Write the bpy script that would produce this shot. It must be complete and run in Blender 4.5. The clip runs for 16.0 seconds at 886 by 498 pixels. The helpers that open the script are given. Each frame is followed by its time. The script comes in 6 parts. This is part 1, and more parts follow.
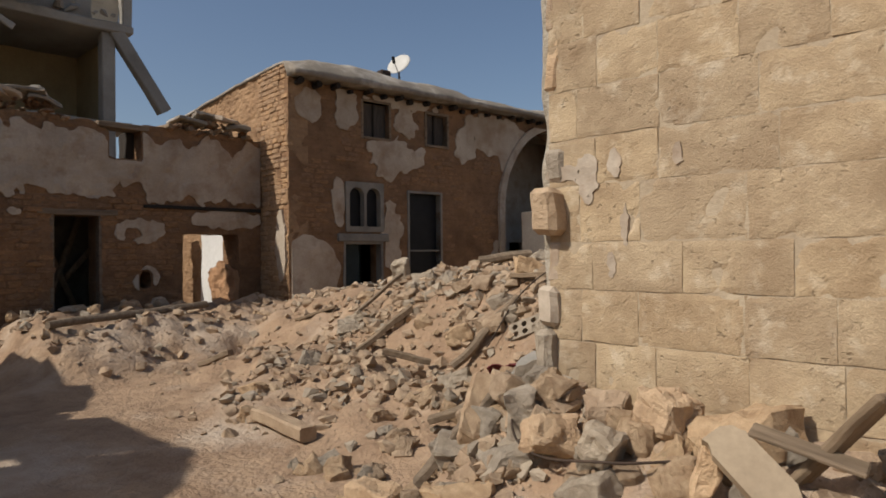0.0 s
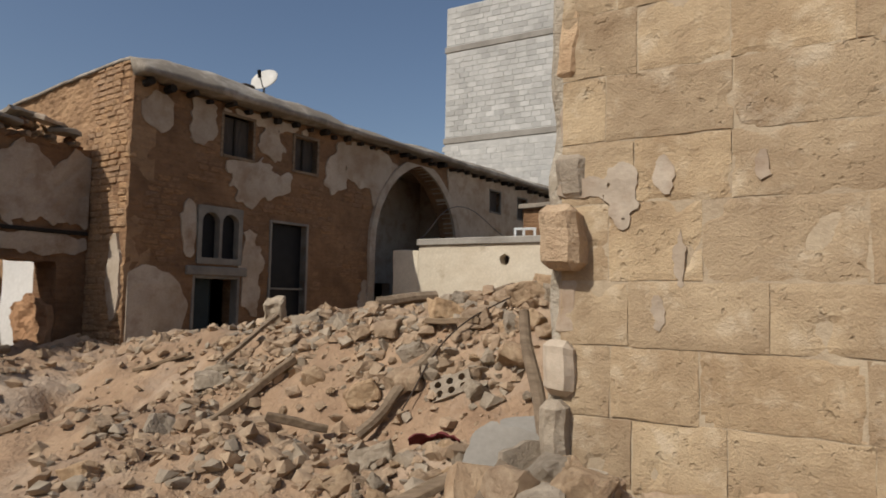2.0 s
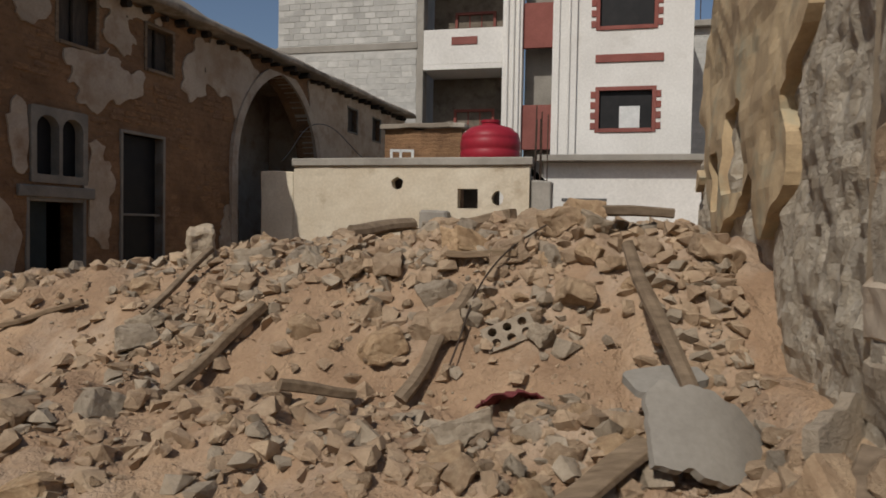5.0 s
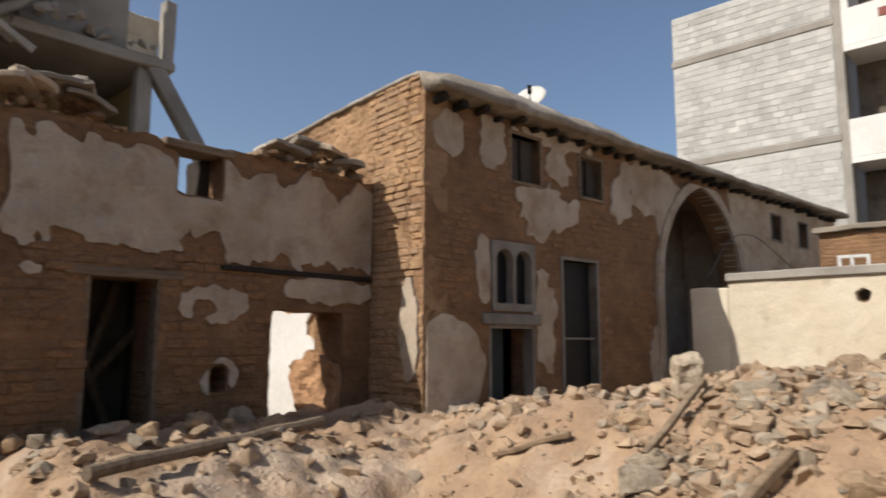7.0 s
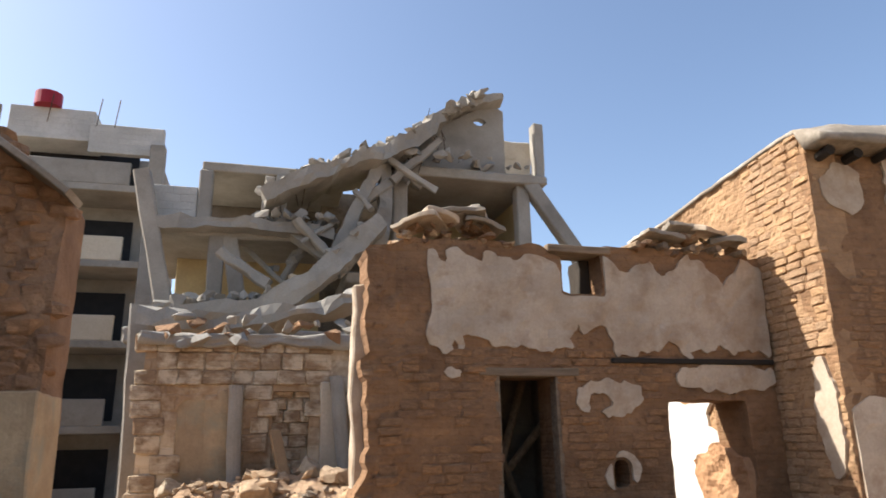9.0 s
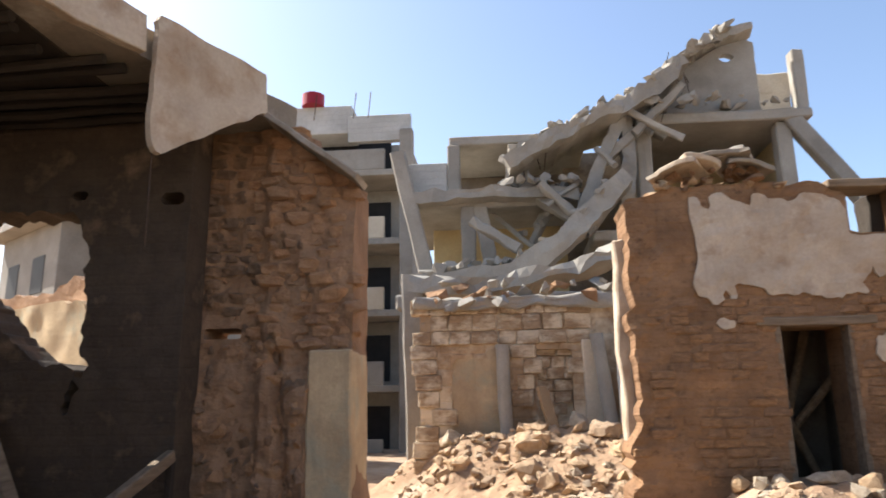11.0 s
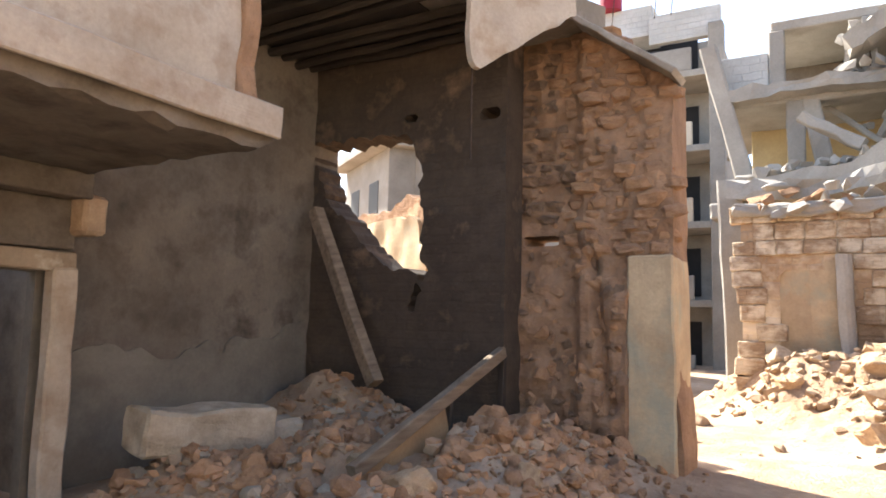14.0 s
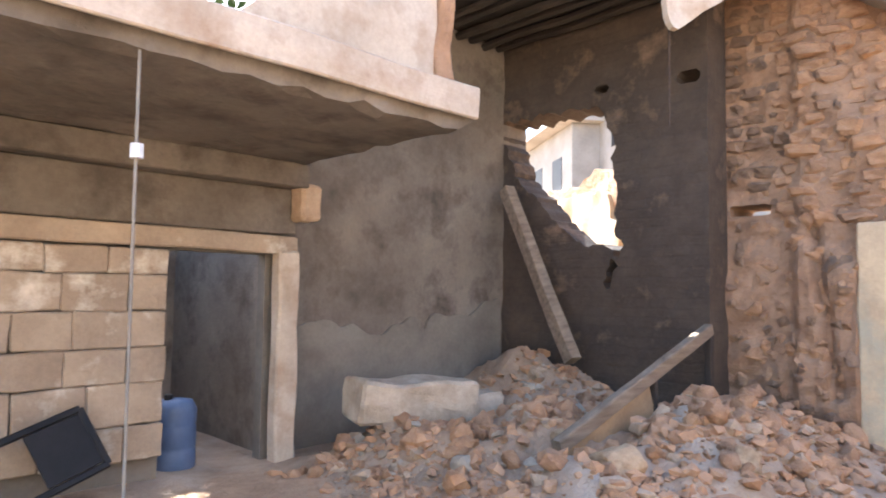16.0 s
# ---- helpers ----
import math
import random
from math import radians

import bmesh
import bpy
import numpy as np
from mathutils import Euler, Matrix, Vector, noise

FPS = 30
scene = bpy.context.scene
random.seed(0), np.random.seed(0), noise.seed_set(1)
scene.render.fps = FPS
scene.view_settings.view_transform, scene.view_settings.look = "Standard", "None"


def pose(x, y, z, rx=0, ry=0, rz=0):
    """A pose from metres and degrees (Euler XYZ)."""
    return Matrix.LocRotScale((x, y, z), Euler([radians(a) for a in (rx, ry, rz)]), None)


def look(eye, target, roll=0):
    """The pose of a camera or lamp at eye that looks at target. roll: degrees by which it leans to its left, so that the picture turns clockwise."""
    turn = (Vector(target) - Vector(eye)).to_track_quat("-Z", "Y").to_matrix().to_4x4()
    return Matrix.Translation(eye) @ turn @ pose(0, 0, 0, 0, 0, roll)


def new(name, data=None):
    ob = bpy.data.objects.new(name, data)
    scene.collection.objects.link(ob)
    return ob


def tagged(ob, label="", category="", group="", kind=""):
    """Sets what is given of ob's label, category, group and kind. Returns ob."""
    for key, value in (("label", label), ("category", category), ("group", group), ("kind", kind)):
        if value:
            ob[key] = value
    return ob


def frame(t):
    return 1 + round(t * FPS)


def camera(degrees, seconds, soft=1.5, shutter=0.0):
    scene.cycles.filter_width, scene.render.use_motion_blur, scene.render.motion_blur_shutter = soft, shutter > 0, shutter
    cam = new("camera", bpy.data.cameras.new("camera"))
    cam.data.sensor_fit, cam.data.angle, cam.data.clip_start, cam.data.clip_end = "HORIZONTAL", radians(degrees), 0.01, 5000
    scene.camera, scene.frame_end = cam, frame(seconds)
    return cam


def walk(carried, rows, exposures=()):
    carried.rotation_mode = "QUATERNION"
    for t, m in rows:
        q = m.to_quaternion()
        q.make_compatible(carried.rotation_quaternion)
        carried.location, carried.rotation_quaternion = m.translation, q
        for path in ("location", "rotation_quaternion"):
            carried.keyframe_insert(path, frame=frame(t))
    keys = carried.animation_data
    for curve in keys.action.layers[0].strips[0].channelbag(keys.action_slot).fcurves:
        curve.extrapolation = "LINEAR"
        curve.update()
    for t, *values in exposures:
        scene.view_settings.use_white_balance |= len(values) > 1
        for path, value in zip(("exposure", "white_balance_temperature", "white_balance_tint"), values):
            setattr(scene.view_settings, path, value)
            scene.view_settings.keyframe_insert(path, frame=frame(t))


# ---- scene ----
cam = camera(65.7, 16.0, 1.7, 0.3)
PATH = [
    (0, (0.053, 0.089, 1.571), (-1.353, 1.512, 1.585), -0.5),
    (0.5, (-0.319, 0.287, 1.594), (-1.686, 1.747, 1.606), 0.7),
    (1, (-0.81, 0.433, 1.565), (-2.119, 1.944, 1.62), 1.5),
    (1.5, (-1.155, 0.566, 1.547), (-2.32, 2.191, 1.606), 1.5),
    (2, (-1.522, 0.71, 1.544), (-2.548, 2.421, 1.684), 1.2),
    (2.5, (-1.816, 0.752, 1.527), (-2.74, 2.521, 1.662), 1.5),
    (3, (-2.223, 0.795, 1.463), (-2.925, 2.662, 1.605), 1.5),
    (3.2, (-2.355, 0.818, 1.446), (-2.955, 2.721, 1.588), 1.0),
    (5.3, (-4.239, 1.058, 1.544), (-4.687, 3.006, 1.472), 1.0),
    (5.5, (-4.357, 1.069, 1.557), (-4.909, 2.992, 1.561), 1.4),
    (6, (-4.694, 1.115, 1.568), (-5.504, 2.938, 1.715), 1.0),
    (6.5, (-4.948, 1.105, 1.59), (-6.04, 2.766, 1.808), 0.8),
    (7, (-5.169, 1.043, 1.619), (-6.538, 2.478, 1.882), 0.2),
    (7.5, (-5.201, 1.052, 1.622), (-6.825, 2.168, 1.961), 0.1),
    (8, (-5.169, 1.058, 1.61), (-6.94, 1.873, 2.056), 0.2),
    (8.2, (-5.159, 1.068, 1.609), (-6.963, 1.789, 2.083), 0.2),
    (10.3, (-4.853, 0.731, 1.541), (-6.781, 0.847, 2.059), -0.1),
    (10.5, (-4.897, 0.75, 1.542), (-6.834, 0.761, 2.04), 0.6),
    (10.7, (-4.908, 0.73, 1.507), (-6.852, 0.67, 1.973), -0.1),
    (11, (-4.906, 0.695, 1.491), (-6.849, 0.512, 1.929), -0.7),
    (11.5, (-4.937, 0.649, 1.454), (-6.87, 0.32, 1.85), 0.1),
    (12, (-4.926, 0.618, 1.442), (-6.838, 0.133, 1.77), 0.7),
    (12.5, (-4.904, 0.578, 1.44), (-6.779, -0.058, 1.726), 0.9),
    (13, (-4.885, 0.533, 1.428), (-6.705, -0.25, 1.701), 1.0),
    (13.5, (-4.883, 0.514, 1.409), (-6.645, -0.398, 1.655), 1.2),
    (14, (-4.905, 0.5, 1.378), (-6.626, -0.499, 1.574), 1.3),
    (14.5, (-4.909, 0.488, 1.37), (-6.587, -0.586, 1.544), 1.2),
    (15, (-4.89, 0.455, 1.359), (-6.49, -0.736, 1.51), 1.0),
    (15.5, (-4.868, 0.43, 1.348), (-6.38, -0.873, 1.485), 0.7),
    (16, (-4.827, 0.393, 1.349), (-6.233, -1.023, 1.476), 0.8),
]
EXPOSURES = [(0.0, 0.25, 6500, 10), (2.5, 0.15, 6500, 10), (3.2, 0.03, 6500, 10), (5.3, -0.2, 6500, 10), (6.0, -0.05, 6500, 10), (6.5, 0.25, 6500, 10), (7.0, 0.7, 6500, 10), (8.0, 1.45, 6500, 10), (10.3, 1.75, 6500, 10), (11.5, 2.1, 6500, 10), (13.0, 2.52, 6500, 10), (15.0, 3.4, 6350, 10), (16.0, 3.92, 5850, 10)]
walk(cam, [(t, look(eye, target, roll)) for t, eye, target, roll in PATH], EXPOSURES)

# ---- light ----
SUN_DIR = Vector((0.36, 1.0, -1.0)).normalized()
world = bpy.data.worlds.new("sky")
scene.world = world
world.use_nodes = True
wn, wl = world.node_tree.nodes, world.node_tree.links
sky = wn.new("ShaderNodeTexSky")
sky.sky_type = "NISHITA"
sky.sun_disc = False
sky.sun_elevation = math.asin(-SUN_DIR.z)
sky.sun_rotation = math.atan2(-SUN_DIR.x, -SUN_DIR.y)
sky.altitude = 700
sky.air_density, sky.dust_density, sky.ozone_density = 1.0, 3.2, 1.0
wl.new(sky.outputs[0], wn["Background"].inputs[0])
wn["Background"].inputs[1].default_value = 0.075
sun_data = bpy.data.lights.new("sun", "SUN")
sun_data.energy, sun_data.angle, sun_data.color = 3.2, radians(0.55), (1.0, 0.95, 0.87)
sun = new("sun", sun_data)
sun.matrix_world = Matrix.Translation((0, 0, 40)) @ SUN_DIR.to_track_quat("-Z", "Y").to_matrix().to_4x4()


# ---- materials ----
def lin(c):
    if max(c) - min(c) < 105:
        m = sum(c) / 3
        c = [0.74 * v + 0.26 * m for v in c]
    return tuple((v / 255 / 12.92 if v <= 10 else ((v / 255 + 0.055) / 1.055) ** 2.4) for v in c) + (1.0,)


def material(name, a, b, scale=3.0, fine=40.0, rough=0.9, bump=0.3, dist=0.02, metal=0.0, vary=0.12, stain=None, brick=None, stretch=(1, 1, 1), crack=0.0, pit=0.0, island=0.0):
    """Two colours mixed by coarse and fine noise, relief from both, a lightness of its own for each piece."""
    m = bpy.data.materials.new(name)
    m.use_nodes = True
    n, l = m.node_tree.nodes, m.node_tree.links
    bsdf = n["Principled BSDF"]
    tc = n.new("ShaderNodeTexCoord")
    mp = n.new("ShaderNodeMapping")
    mp.inputs["Scale"].default_value = stretch
    info = n.new("ShaderNodeObjectInfo")
    l.new(tc.outputs["Object"], mp.inputs["Vector"])
    shift = n.new("ShaderNodeVectorMath")
    shift.operation = "MULTIPLY_ADD"
    off = n.new("ShaderNodeCombineXYZ")
    for i in range(3):
        l.new(info.outputs["Random"], off.inputs[i])
    l.new(off.outputs[0], shift.inputs[0])
    shift.inputs[1].default_value = (17.0, 31.0, 23.0)
    l.new(mp.outputs[0], shift.inputs[2])
    vec = shift.outputs[0]

    def noise_tex(s, detail=6.0, r=0.6):
        t = n.new("ShaderNodeTexNoise")
        t.inputs["Scale"].default_value, t.inputs["Detail"].default_value, t.inputs["Roughness"].default_value = s, detail, r
        l.new(vec, t.inputs["Vector"])
        return t.outputs["Fac"]

    def ramp(src, lo, hi):
        r = n.new("ShaderNodeMapRange")
        r.inputs["From Min"].default_value, r.inputs["From Max"].default_value = lo, hi
        l.new(src, r.inputs["Value"])
        return r.outputs[0]

    def mix(f, x, y, kind="MIX"):
        mx = n.new("ShaderNodeMix")
        mx.data_type, mx.blend_type = "RGBA", kind
        for s, v in ((mx.inputs["Factor"], f), (mx.inputs["A"], x), (mx.inputs["B"], y)):
            if isinstance(v, (tuple, float, int)):
                s.default_value = v
            else:
                l.new(v, s)
        return mx.outputs["Result"]

    def math_node(op, x, y):
        mn = n.new("ShaderNodeMath")
        mn.operation = op
        for s, v in zip(mn.inputs, (x, y)):
            if isinstance(v, (float, int)):
                s.default_value = v
            else:
                l.new(v, s)
        return mn.outputs[0]

    coarse, small = noise_tex(scale), noise_tex(fine, 4.0, 0.7)
    col = mix(ramp(coarse, 0.3, 0.7), lin(a), lin(b))
    grey = n.new("ShaderNodeCombineColor")
    v = math_node("ADD", math_node("MULTIPLY", small, 0.55), 0.62)
    for i in range(3):
        l.new(v, grey.inputs[i])
    col = mix(0.75, col, grey.outputs[0], "MULTIPLY")
    if stain:
        scol, sscale, lo, hi = stain
        col = mix(ramp(noise_tex(sscale, 8.0, 0.65), lo, hi), col, lin(scol))
    height = math_node("ADD", coarse, math_node("MULTIPLY", small, 0.45))
    if brick:
        bw, bh, depth, mortar = brick
        bt = n.new("ShaderNodeTexBrick")
        bt.inputs["Scale"].default_value = 1.0
        bt.inputs["Brick Width"].default_value, bt.inputs["Row Height"].default_value = bw, bh
        bt.inputs["Mortar Size"].default_value, bt.inputs["Mortar Smooth"].default_value = mortar, 0.6
        bt.inputs["Color1"].default_value, bt.inputs["Color2"].default_value = (0.88, 0.88, 0.88, 1), (1.08, 1.08, 1.08, 1)
        bt.inputs["Mortar"].default_value = (0.9, 0.9, 0.9, 1)
        sw = n.new("ShaderNodeSeparateXYZ")
        l.new(tc.outputs["Object"], sw.inputs[0])
        cb = n.new("ShaderNodeCombineXYZ")
        wob = math_node("MULTIPLY", math_node("SUBTRACT", noise_tex(2.6), 0.5), 0.24)
        l.new(math_node("ADD", math_node("ADD", sw.outputs[0], sw.outputs[1]), wob), cb.inputs[0])
        l.new(math_node("ADD", sw.outputs[2], math_node("MULTIPLY", wob, 0.35)), cb.inputs[1])
        l.new(cb.outputs[0], bt.inputs["Vector"])
        col = mix(0.4, col, bt.outputs["Color"], "MULTIPLY")
        height = math_node("ADD", height, math_node("MULTIPLY", bt.outputs["Fac"], -depth))
    if crack:
        vo = n.new("ShaderNodeTexVoronoi")
        vo.feature = "DISTANCE_TO_EDGE"
        vo.inputs["Scale"].default_value = crack
        l.new(vec, vo.inputs["Vector"])
        line = ramp(vo.outputs["Distance"], 0.0, 0.06)
        col = mix(math_node("MULTIPLY", math_node("SUBTRACT", 1.0, line), 0.45), col, (0.09, 0.07, 0.05, 1))
        height = math_node("ADD", height, math_node("MULTIPLY", line, 0.35))
    if pit:
        hole = ramp(noise_tex(pit, 3.0, 0.55), 0.4, 0.3)
        hole = math_node("MULTIPLY", hole, ramp(noise_tex(pit * 0.13, 2.0, 0.5), 0.42, 0.62))
        col = mix(math_node("MULTIPLY", hole, 0.22), col, (0.12, 0.085, 0.05, 1))
        height = math_node("ADD", height, math_node("MULTIPLY", hole, -0.5))
    if island:
        geo = n.new("ShaderNodeNewGeometry")
        shade = n.new("ShaderNodeHueSaturation")
        l.new(math_node("ADD", math_node("MULTIPLY", geo.outputs["Random Per Island"], 2 * island), 1.0 - island), shade.inputs["Value"])
        l.new(col, shade.inputs["Color"])
        col = shade.outputs[0]
    if vary:
        hs = n.new("ShaderNodeHueSaturation")
        l.new(math_node("ADD", math_node("MULTIPLY", info.outputs["Random"], 2 * vary), 1.0 - vary), hs.inputs["Value"])
        l.new(math_node("ADD", math_node("MULTIPLY", info.outputs["Random"], vary), 1.0 - vary / 2), hs.inputs["Saturation"])
        l.new(col, hs.inputs["Color"])
        col = hs.outputs[0]
    l.new(col, bsdf.inputs["Base Color"])
    bsdf.inputs["Roughness"].default_value = rough
    bsdf.inputs["Metallic"].default_value = metal
    bsdf.inputs["Specular IOR Level"].default_value = 0.25
    bp = n.new("ShaderNodeBump")
    bp.inputs["Strength"].default_value, bp.inputs["Distance"].default_value = bump, dist
    l.new(height, bp.inputs["Height"])
    l.new(bp.outputs[0], bsdf.inputs["Normal"])
    return m


SOIL = material("soil", (190, 152, 113), (153, 117, 85), 1.9, 13, 0.97, 1.0, 0.1, vary=0, stain=((198, 176, 150), 0.5, 0.5, 0.75))
STONE = material("rubble_stone", (208, 173, 131), (176, 138, 99), 5.0, 46, 0.96, 1.0, 0.04, vary=0.16, island=0.14)
GREYSTONE = material("broken_concrete", (180, 161, 135), (148, 129, 105), 6.0, 46, 0.96, 1.0, 0.03, vary=0.12, island=0.14)
ASHLAR = material("ashlar_limestone", (208, 177, 132), (160, 127, 89), 1.9, 78, 0.95, 0.85, 0.024, vary=0.05, stain=((212, 190, 156), 5.5, 0.54, 0.8), pit=24.0)
SHOPSTONE = material("dusty_shop_stone", (178, 154, 124), (138, 116, 92), 1.6, 26, 0.95, 0.8, 0.02, vary=0.07, stain=((204, 190, 166), 2.4, 0.55, 0.72))
FARSTONE = material("old_stone_courses", (190, 154, 112), (150, 116, 82), 1.2, 20, 0.94, 0.9, 0.03, vary=0.07, brick=(0.46, 0.3, 0.35, 0.03), stain=((214, 192, 156), 0.9, 0.45, 0.6))
PALEMORTAR = material("pale_lime_mortar", (204, 190, 166), (168, 148, 120), 7.0, 40, 0.96, 1.0, 0.04, vary=0.04)
MORTAR = material("mortar", (200, 176, 140), (174, 148, 114), 4, 50, 0.95, 0.7, 0.02, vary=0)
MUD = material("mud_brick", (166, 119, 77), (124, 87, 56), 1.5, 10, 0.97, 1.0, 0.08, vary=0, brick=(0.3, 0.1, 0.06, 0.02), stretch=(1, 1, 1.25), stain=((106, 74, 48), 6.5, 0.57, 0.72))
MUDPIECE = material("adobe", (202, 149, 102), (168, 118, 78), 2.4, 14, 0.97, 1.0, 0.05, vary=0.1)
MUDCORE = material("mud_rubble", (184, 136, 94), (146, 104, 70), 2.2, 14, 0.98, 1.0, 0.08, vary=0.05)
PLASTER = material("lime_plaster", (202, 182, 156), (172, 148, 120), 1.1, 26, 0.94, 0.7, 0.015, vary=0.05, stain=((150, 116, 84), 2.1, 0.5, 0.74))
OCHREPLASTER = material("ochre_stained_plaster", (216, 184, 134), (172, 140, 100), 1.4, 26, 0.94, 0.8, 0.02, vary=0.05, stain=((160, 156, 128), 1.8, 0.52, 0.72))
# Dark plaster for sooty walls; elsewhere painted shade in interiors and under slabs.
SOOTSHADEPLASTER = material("soot_and_shade_plaster", (138, 124, 106), (98, 86, 72), 0.7, 18, 0.95, 0.8, 0.03, vary=0.05, stain=((82, 72, 60), 2.4, 0.48, 0.7))
CEILDARK = material("dark_timber", (66, 56, 46), (46, 40, 34), 2.0, 30, 0.9, 0.6, 0.02, vary=0.2, stretch=(0.3, 1, 1))
CONCRETE = material("concrete", (168, 160, 146), (138, 130, 118), 0.8, 22, 0.93, 0.45, 0.015, vary=0.08, stain=((122, 114, 102), 0.9, 0.55, 0.8))
# Mud brick darkened both for soot and for the open room's shade.
SOOTSHADEMUD = material("soot_and_shade_mud_brick", (88, 72, 57), (62, 51, 41), 1.6, 18, 0.97, 0.9, 0.03, vary=0.05, brick=(0.3, 0.11, 0.08, 0.02), stain=((132, 104, 78), 1.6, 0.55, 0.75))
YELLOWCONC = material("weathered_cream_wall", (220, 206, 178), (200, 180, 148), 0.9, 18, 0.93, 0.5, 0.015, vary=0.05, stain=((150, 124, 92), 1.4, 0.58, 0.8))
BLOCK = material("hollow_block_wall", (196, 194, 186), (176, 173, 165), 0.7, 16, 0.93, 0.7, 0.02, vary=0.08, brick=(0.42, 0.21, 0.9, 0.014), stain=((206, 204, 198), 0.5, 0.5, 0.7))
WHITE = material("white_render", (226, 222, 214), (210, 205, 196), 0.5, 14, 0.88, 0.2, 0.008, vary=0.02, stain=((190, 182, 170), 0.7, 0.6, 0.85))
REDTRIM = material("red_painted_trim", (158, 84, 72), (138, 70, 60), 1.5, 20, 0.85, 0.3, 0.01, vary=0.08)
REDPLASTIC = material("red_plastic", (156, 42, 54), (138, 32, 46), 1.0, 12, 0.45, 0.08, 0.004, vary=0)
YELLOWROOM = material("yellow_room_paint", (196, 172, 118), (172, 148, 100), 0.8, 14, 0.92, 0.3, 0.01, vary=0.06)
TIMBER = material("weathered_wood", (156, 130, 100), (114, 92, 68), 2.0, 30, 0.9, 0.7, 0.012, vary=0.18, stretch=(1, 9, 9))
FRAMEGREY = material("grey_frame_paint", (150, 140, 124), (120, 112, 100), 2.5, 26, 0.85, 0.3, 0.008, vary=0.05)
DARKFRAME = material("dark_window", (38, 36, 36), (24, 24, 26), 3, 20, 0.6, 0.2, 0.005, vary=0.05)
GREENDOOR = material("dark_green_door", (46, 58, 58), (34, 44, 46), 2.5, 24, 0.7, 0.3, 0.006, vary=0.05)
STEEL = material("rusty_steel", (96, 74, 58), (66, 54, 46), 9, 60, 0.7, 0.3, 0.004, metal=0.5, vary=0.1)
GREYMETAL = material("grey_metal", (120, 118, 114), (92, 90, 88), 5, 40, 0.55, 0.2, 0.004, metal=0.6, vary=0.05)
ALU = material("white_aluminium", (214, 214, 210), (196, 196, 192), 3, 20, 0.5, 0.1, 0.003, vary=0)
MUDROOF = material("mud_roof", (154, 140, 121), (128, 114, 96), 0.9, 18, 0.97, 0.7, 0.03, vary=0, stain=((196, 184, 166), 1.0, 0.5, 0.7))
CLOTH = material("dusty_red_cloth", (138, 58, 58), (110, 44, 46), 6, 40, 0.95, 0.5, 0.01, vary=0.05)
BLUEPLASTIC = material("blue_plastic", (84, 106, 142), (68, 90, 126), 2, 12, 0.45, 0.1, 0.004, vary=0.05)
DISHWHITE = material("dish_enamel", (214, 210, 200), (192, 186, 174), 2, 16, 0.6, 0.1, 0.003, vary=0)
PANELSHEET = material("pale_board", (186, 160, 124), (160, 134, 102), 1.6, 24, 0.85, 0.3, 0.006, vary=0.05, stain=((168, 150, 122), 2.5, 0.6, 0.8))
LEAF = material("leaf", (70, 96, 44), (48, 72, 30), 6, 30, 0.7, 0.2, 0.004, vary=0.1)
DOORPANEL = material("ochre_board", (178, 138, 92), (150, 112, 72), 2.0, 26, 0.85, 0.4, 0.008, vary=0.05)


GREYPLASTER = material("grey_room_plaster", (132, 122, 106), (106, 97, 84), 1.2, 24, 0.94, 0.5, 0.012, vary=0.04, stain=((96, 86, 72), 1.8, 0.5, 0.8))
# Mud brick split by side: paler wall and brick colours put sunlight on the end wall.
MUDSUNLIT = material("sunlit_mud_brick", (192, 146, 98), (150, 109, 72), 1.5, 10, 0.97, 1.0, 0.08, vary=0, brick=(0.3, 0.1, 0.06, 0.02), stretch=(1, 1, 1.25), stain=((128, 92, 62), 6.5, 0.57, 0.75))
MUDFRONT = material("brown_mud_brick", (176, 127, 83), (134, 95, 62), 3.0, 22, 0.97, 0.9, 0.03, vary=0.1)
MUDBRICK = material("sunlit_mud_brick_piece", (204, 158, 110), (168, 124, 83), 3.0, 22, 0.97, 0.9, 0.03, vary=0.12)


BLOCKPIECE = material("hollow_block", (192, 189, 181), (168, 165, 157), 1.2, 18, 0.93, 0.6, 0.015, vary=0.1, island=0.16)


ADOBEDARK = material("dark_adobe", (160, 122, 90), (124, 95, 70), 2.4, 14, 0.97, 1.0, 0.05, vary=0.12)
SHUTTER = material("faded_shutter", (96, 84, 72), (70, 62, 54), 3.0, 26, 0.85, 0.4, 0.006, vary=0.06, stretch=(6, 6, 1))


# ---- mesh helpers ----
def part(name, bm, mat, parent=None, label="", smooth=False):
    """Links a bmesh as one mesh object."""
    me = bpy.data.meshes.new(name)
    bm.to_mesh(me)
    bm.free()
    me.materials.append(mat)
    if smooth:
        for p in me.polygons:
            p.use_smooth = True
    ob = new(name, me)
    if parent is not None:
        ob.parent = parent
    if label:
        tagged(ob, label)
    return ob


def islands(name, bm, mat, parent, label=""):
    """Each connected piece of a bmesh as a part of its own; crumbs are left out."""
    bm.verts.index_update()
    seen = set()
    for start in bm.verts:
        if start.index in seen:
            continue
        todo, comp = [start], []
        seen.add(start.index)
        while todo:
            v = todo.pop()
            comp.append(v)
            for e in v.link_edges:
                o = e.other_vert(v)
                if o.index not in seen:
                    seen.add(o.index)
                    todo.append(o)
        if len(comp) < 24:
            continue
        at = {v.index: i for i, v in enumerate(comp)}
        fs = {f for v in comp for f in v.link_faces}
        me = bpy.data.meshes.new(name)
        me.from_pydata([v.co[:] for v in comp], [], [[at[v.index] for v in f.verts] for f in sorted(fs, key=lambda f: min(v.index for v in f.verts))])
        me.materials.append(mat)
        ob = new(name, me)
        ob.parent = parent
        if label:
            tagged(ob, label)
    bm.free()


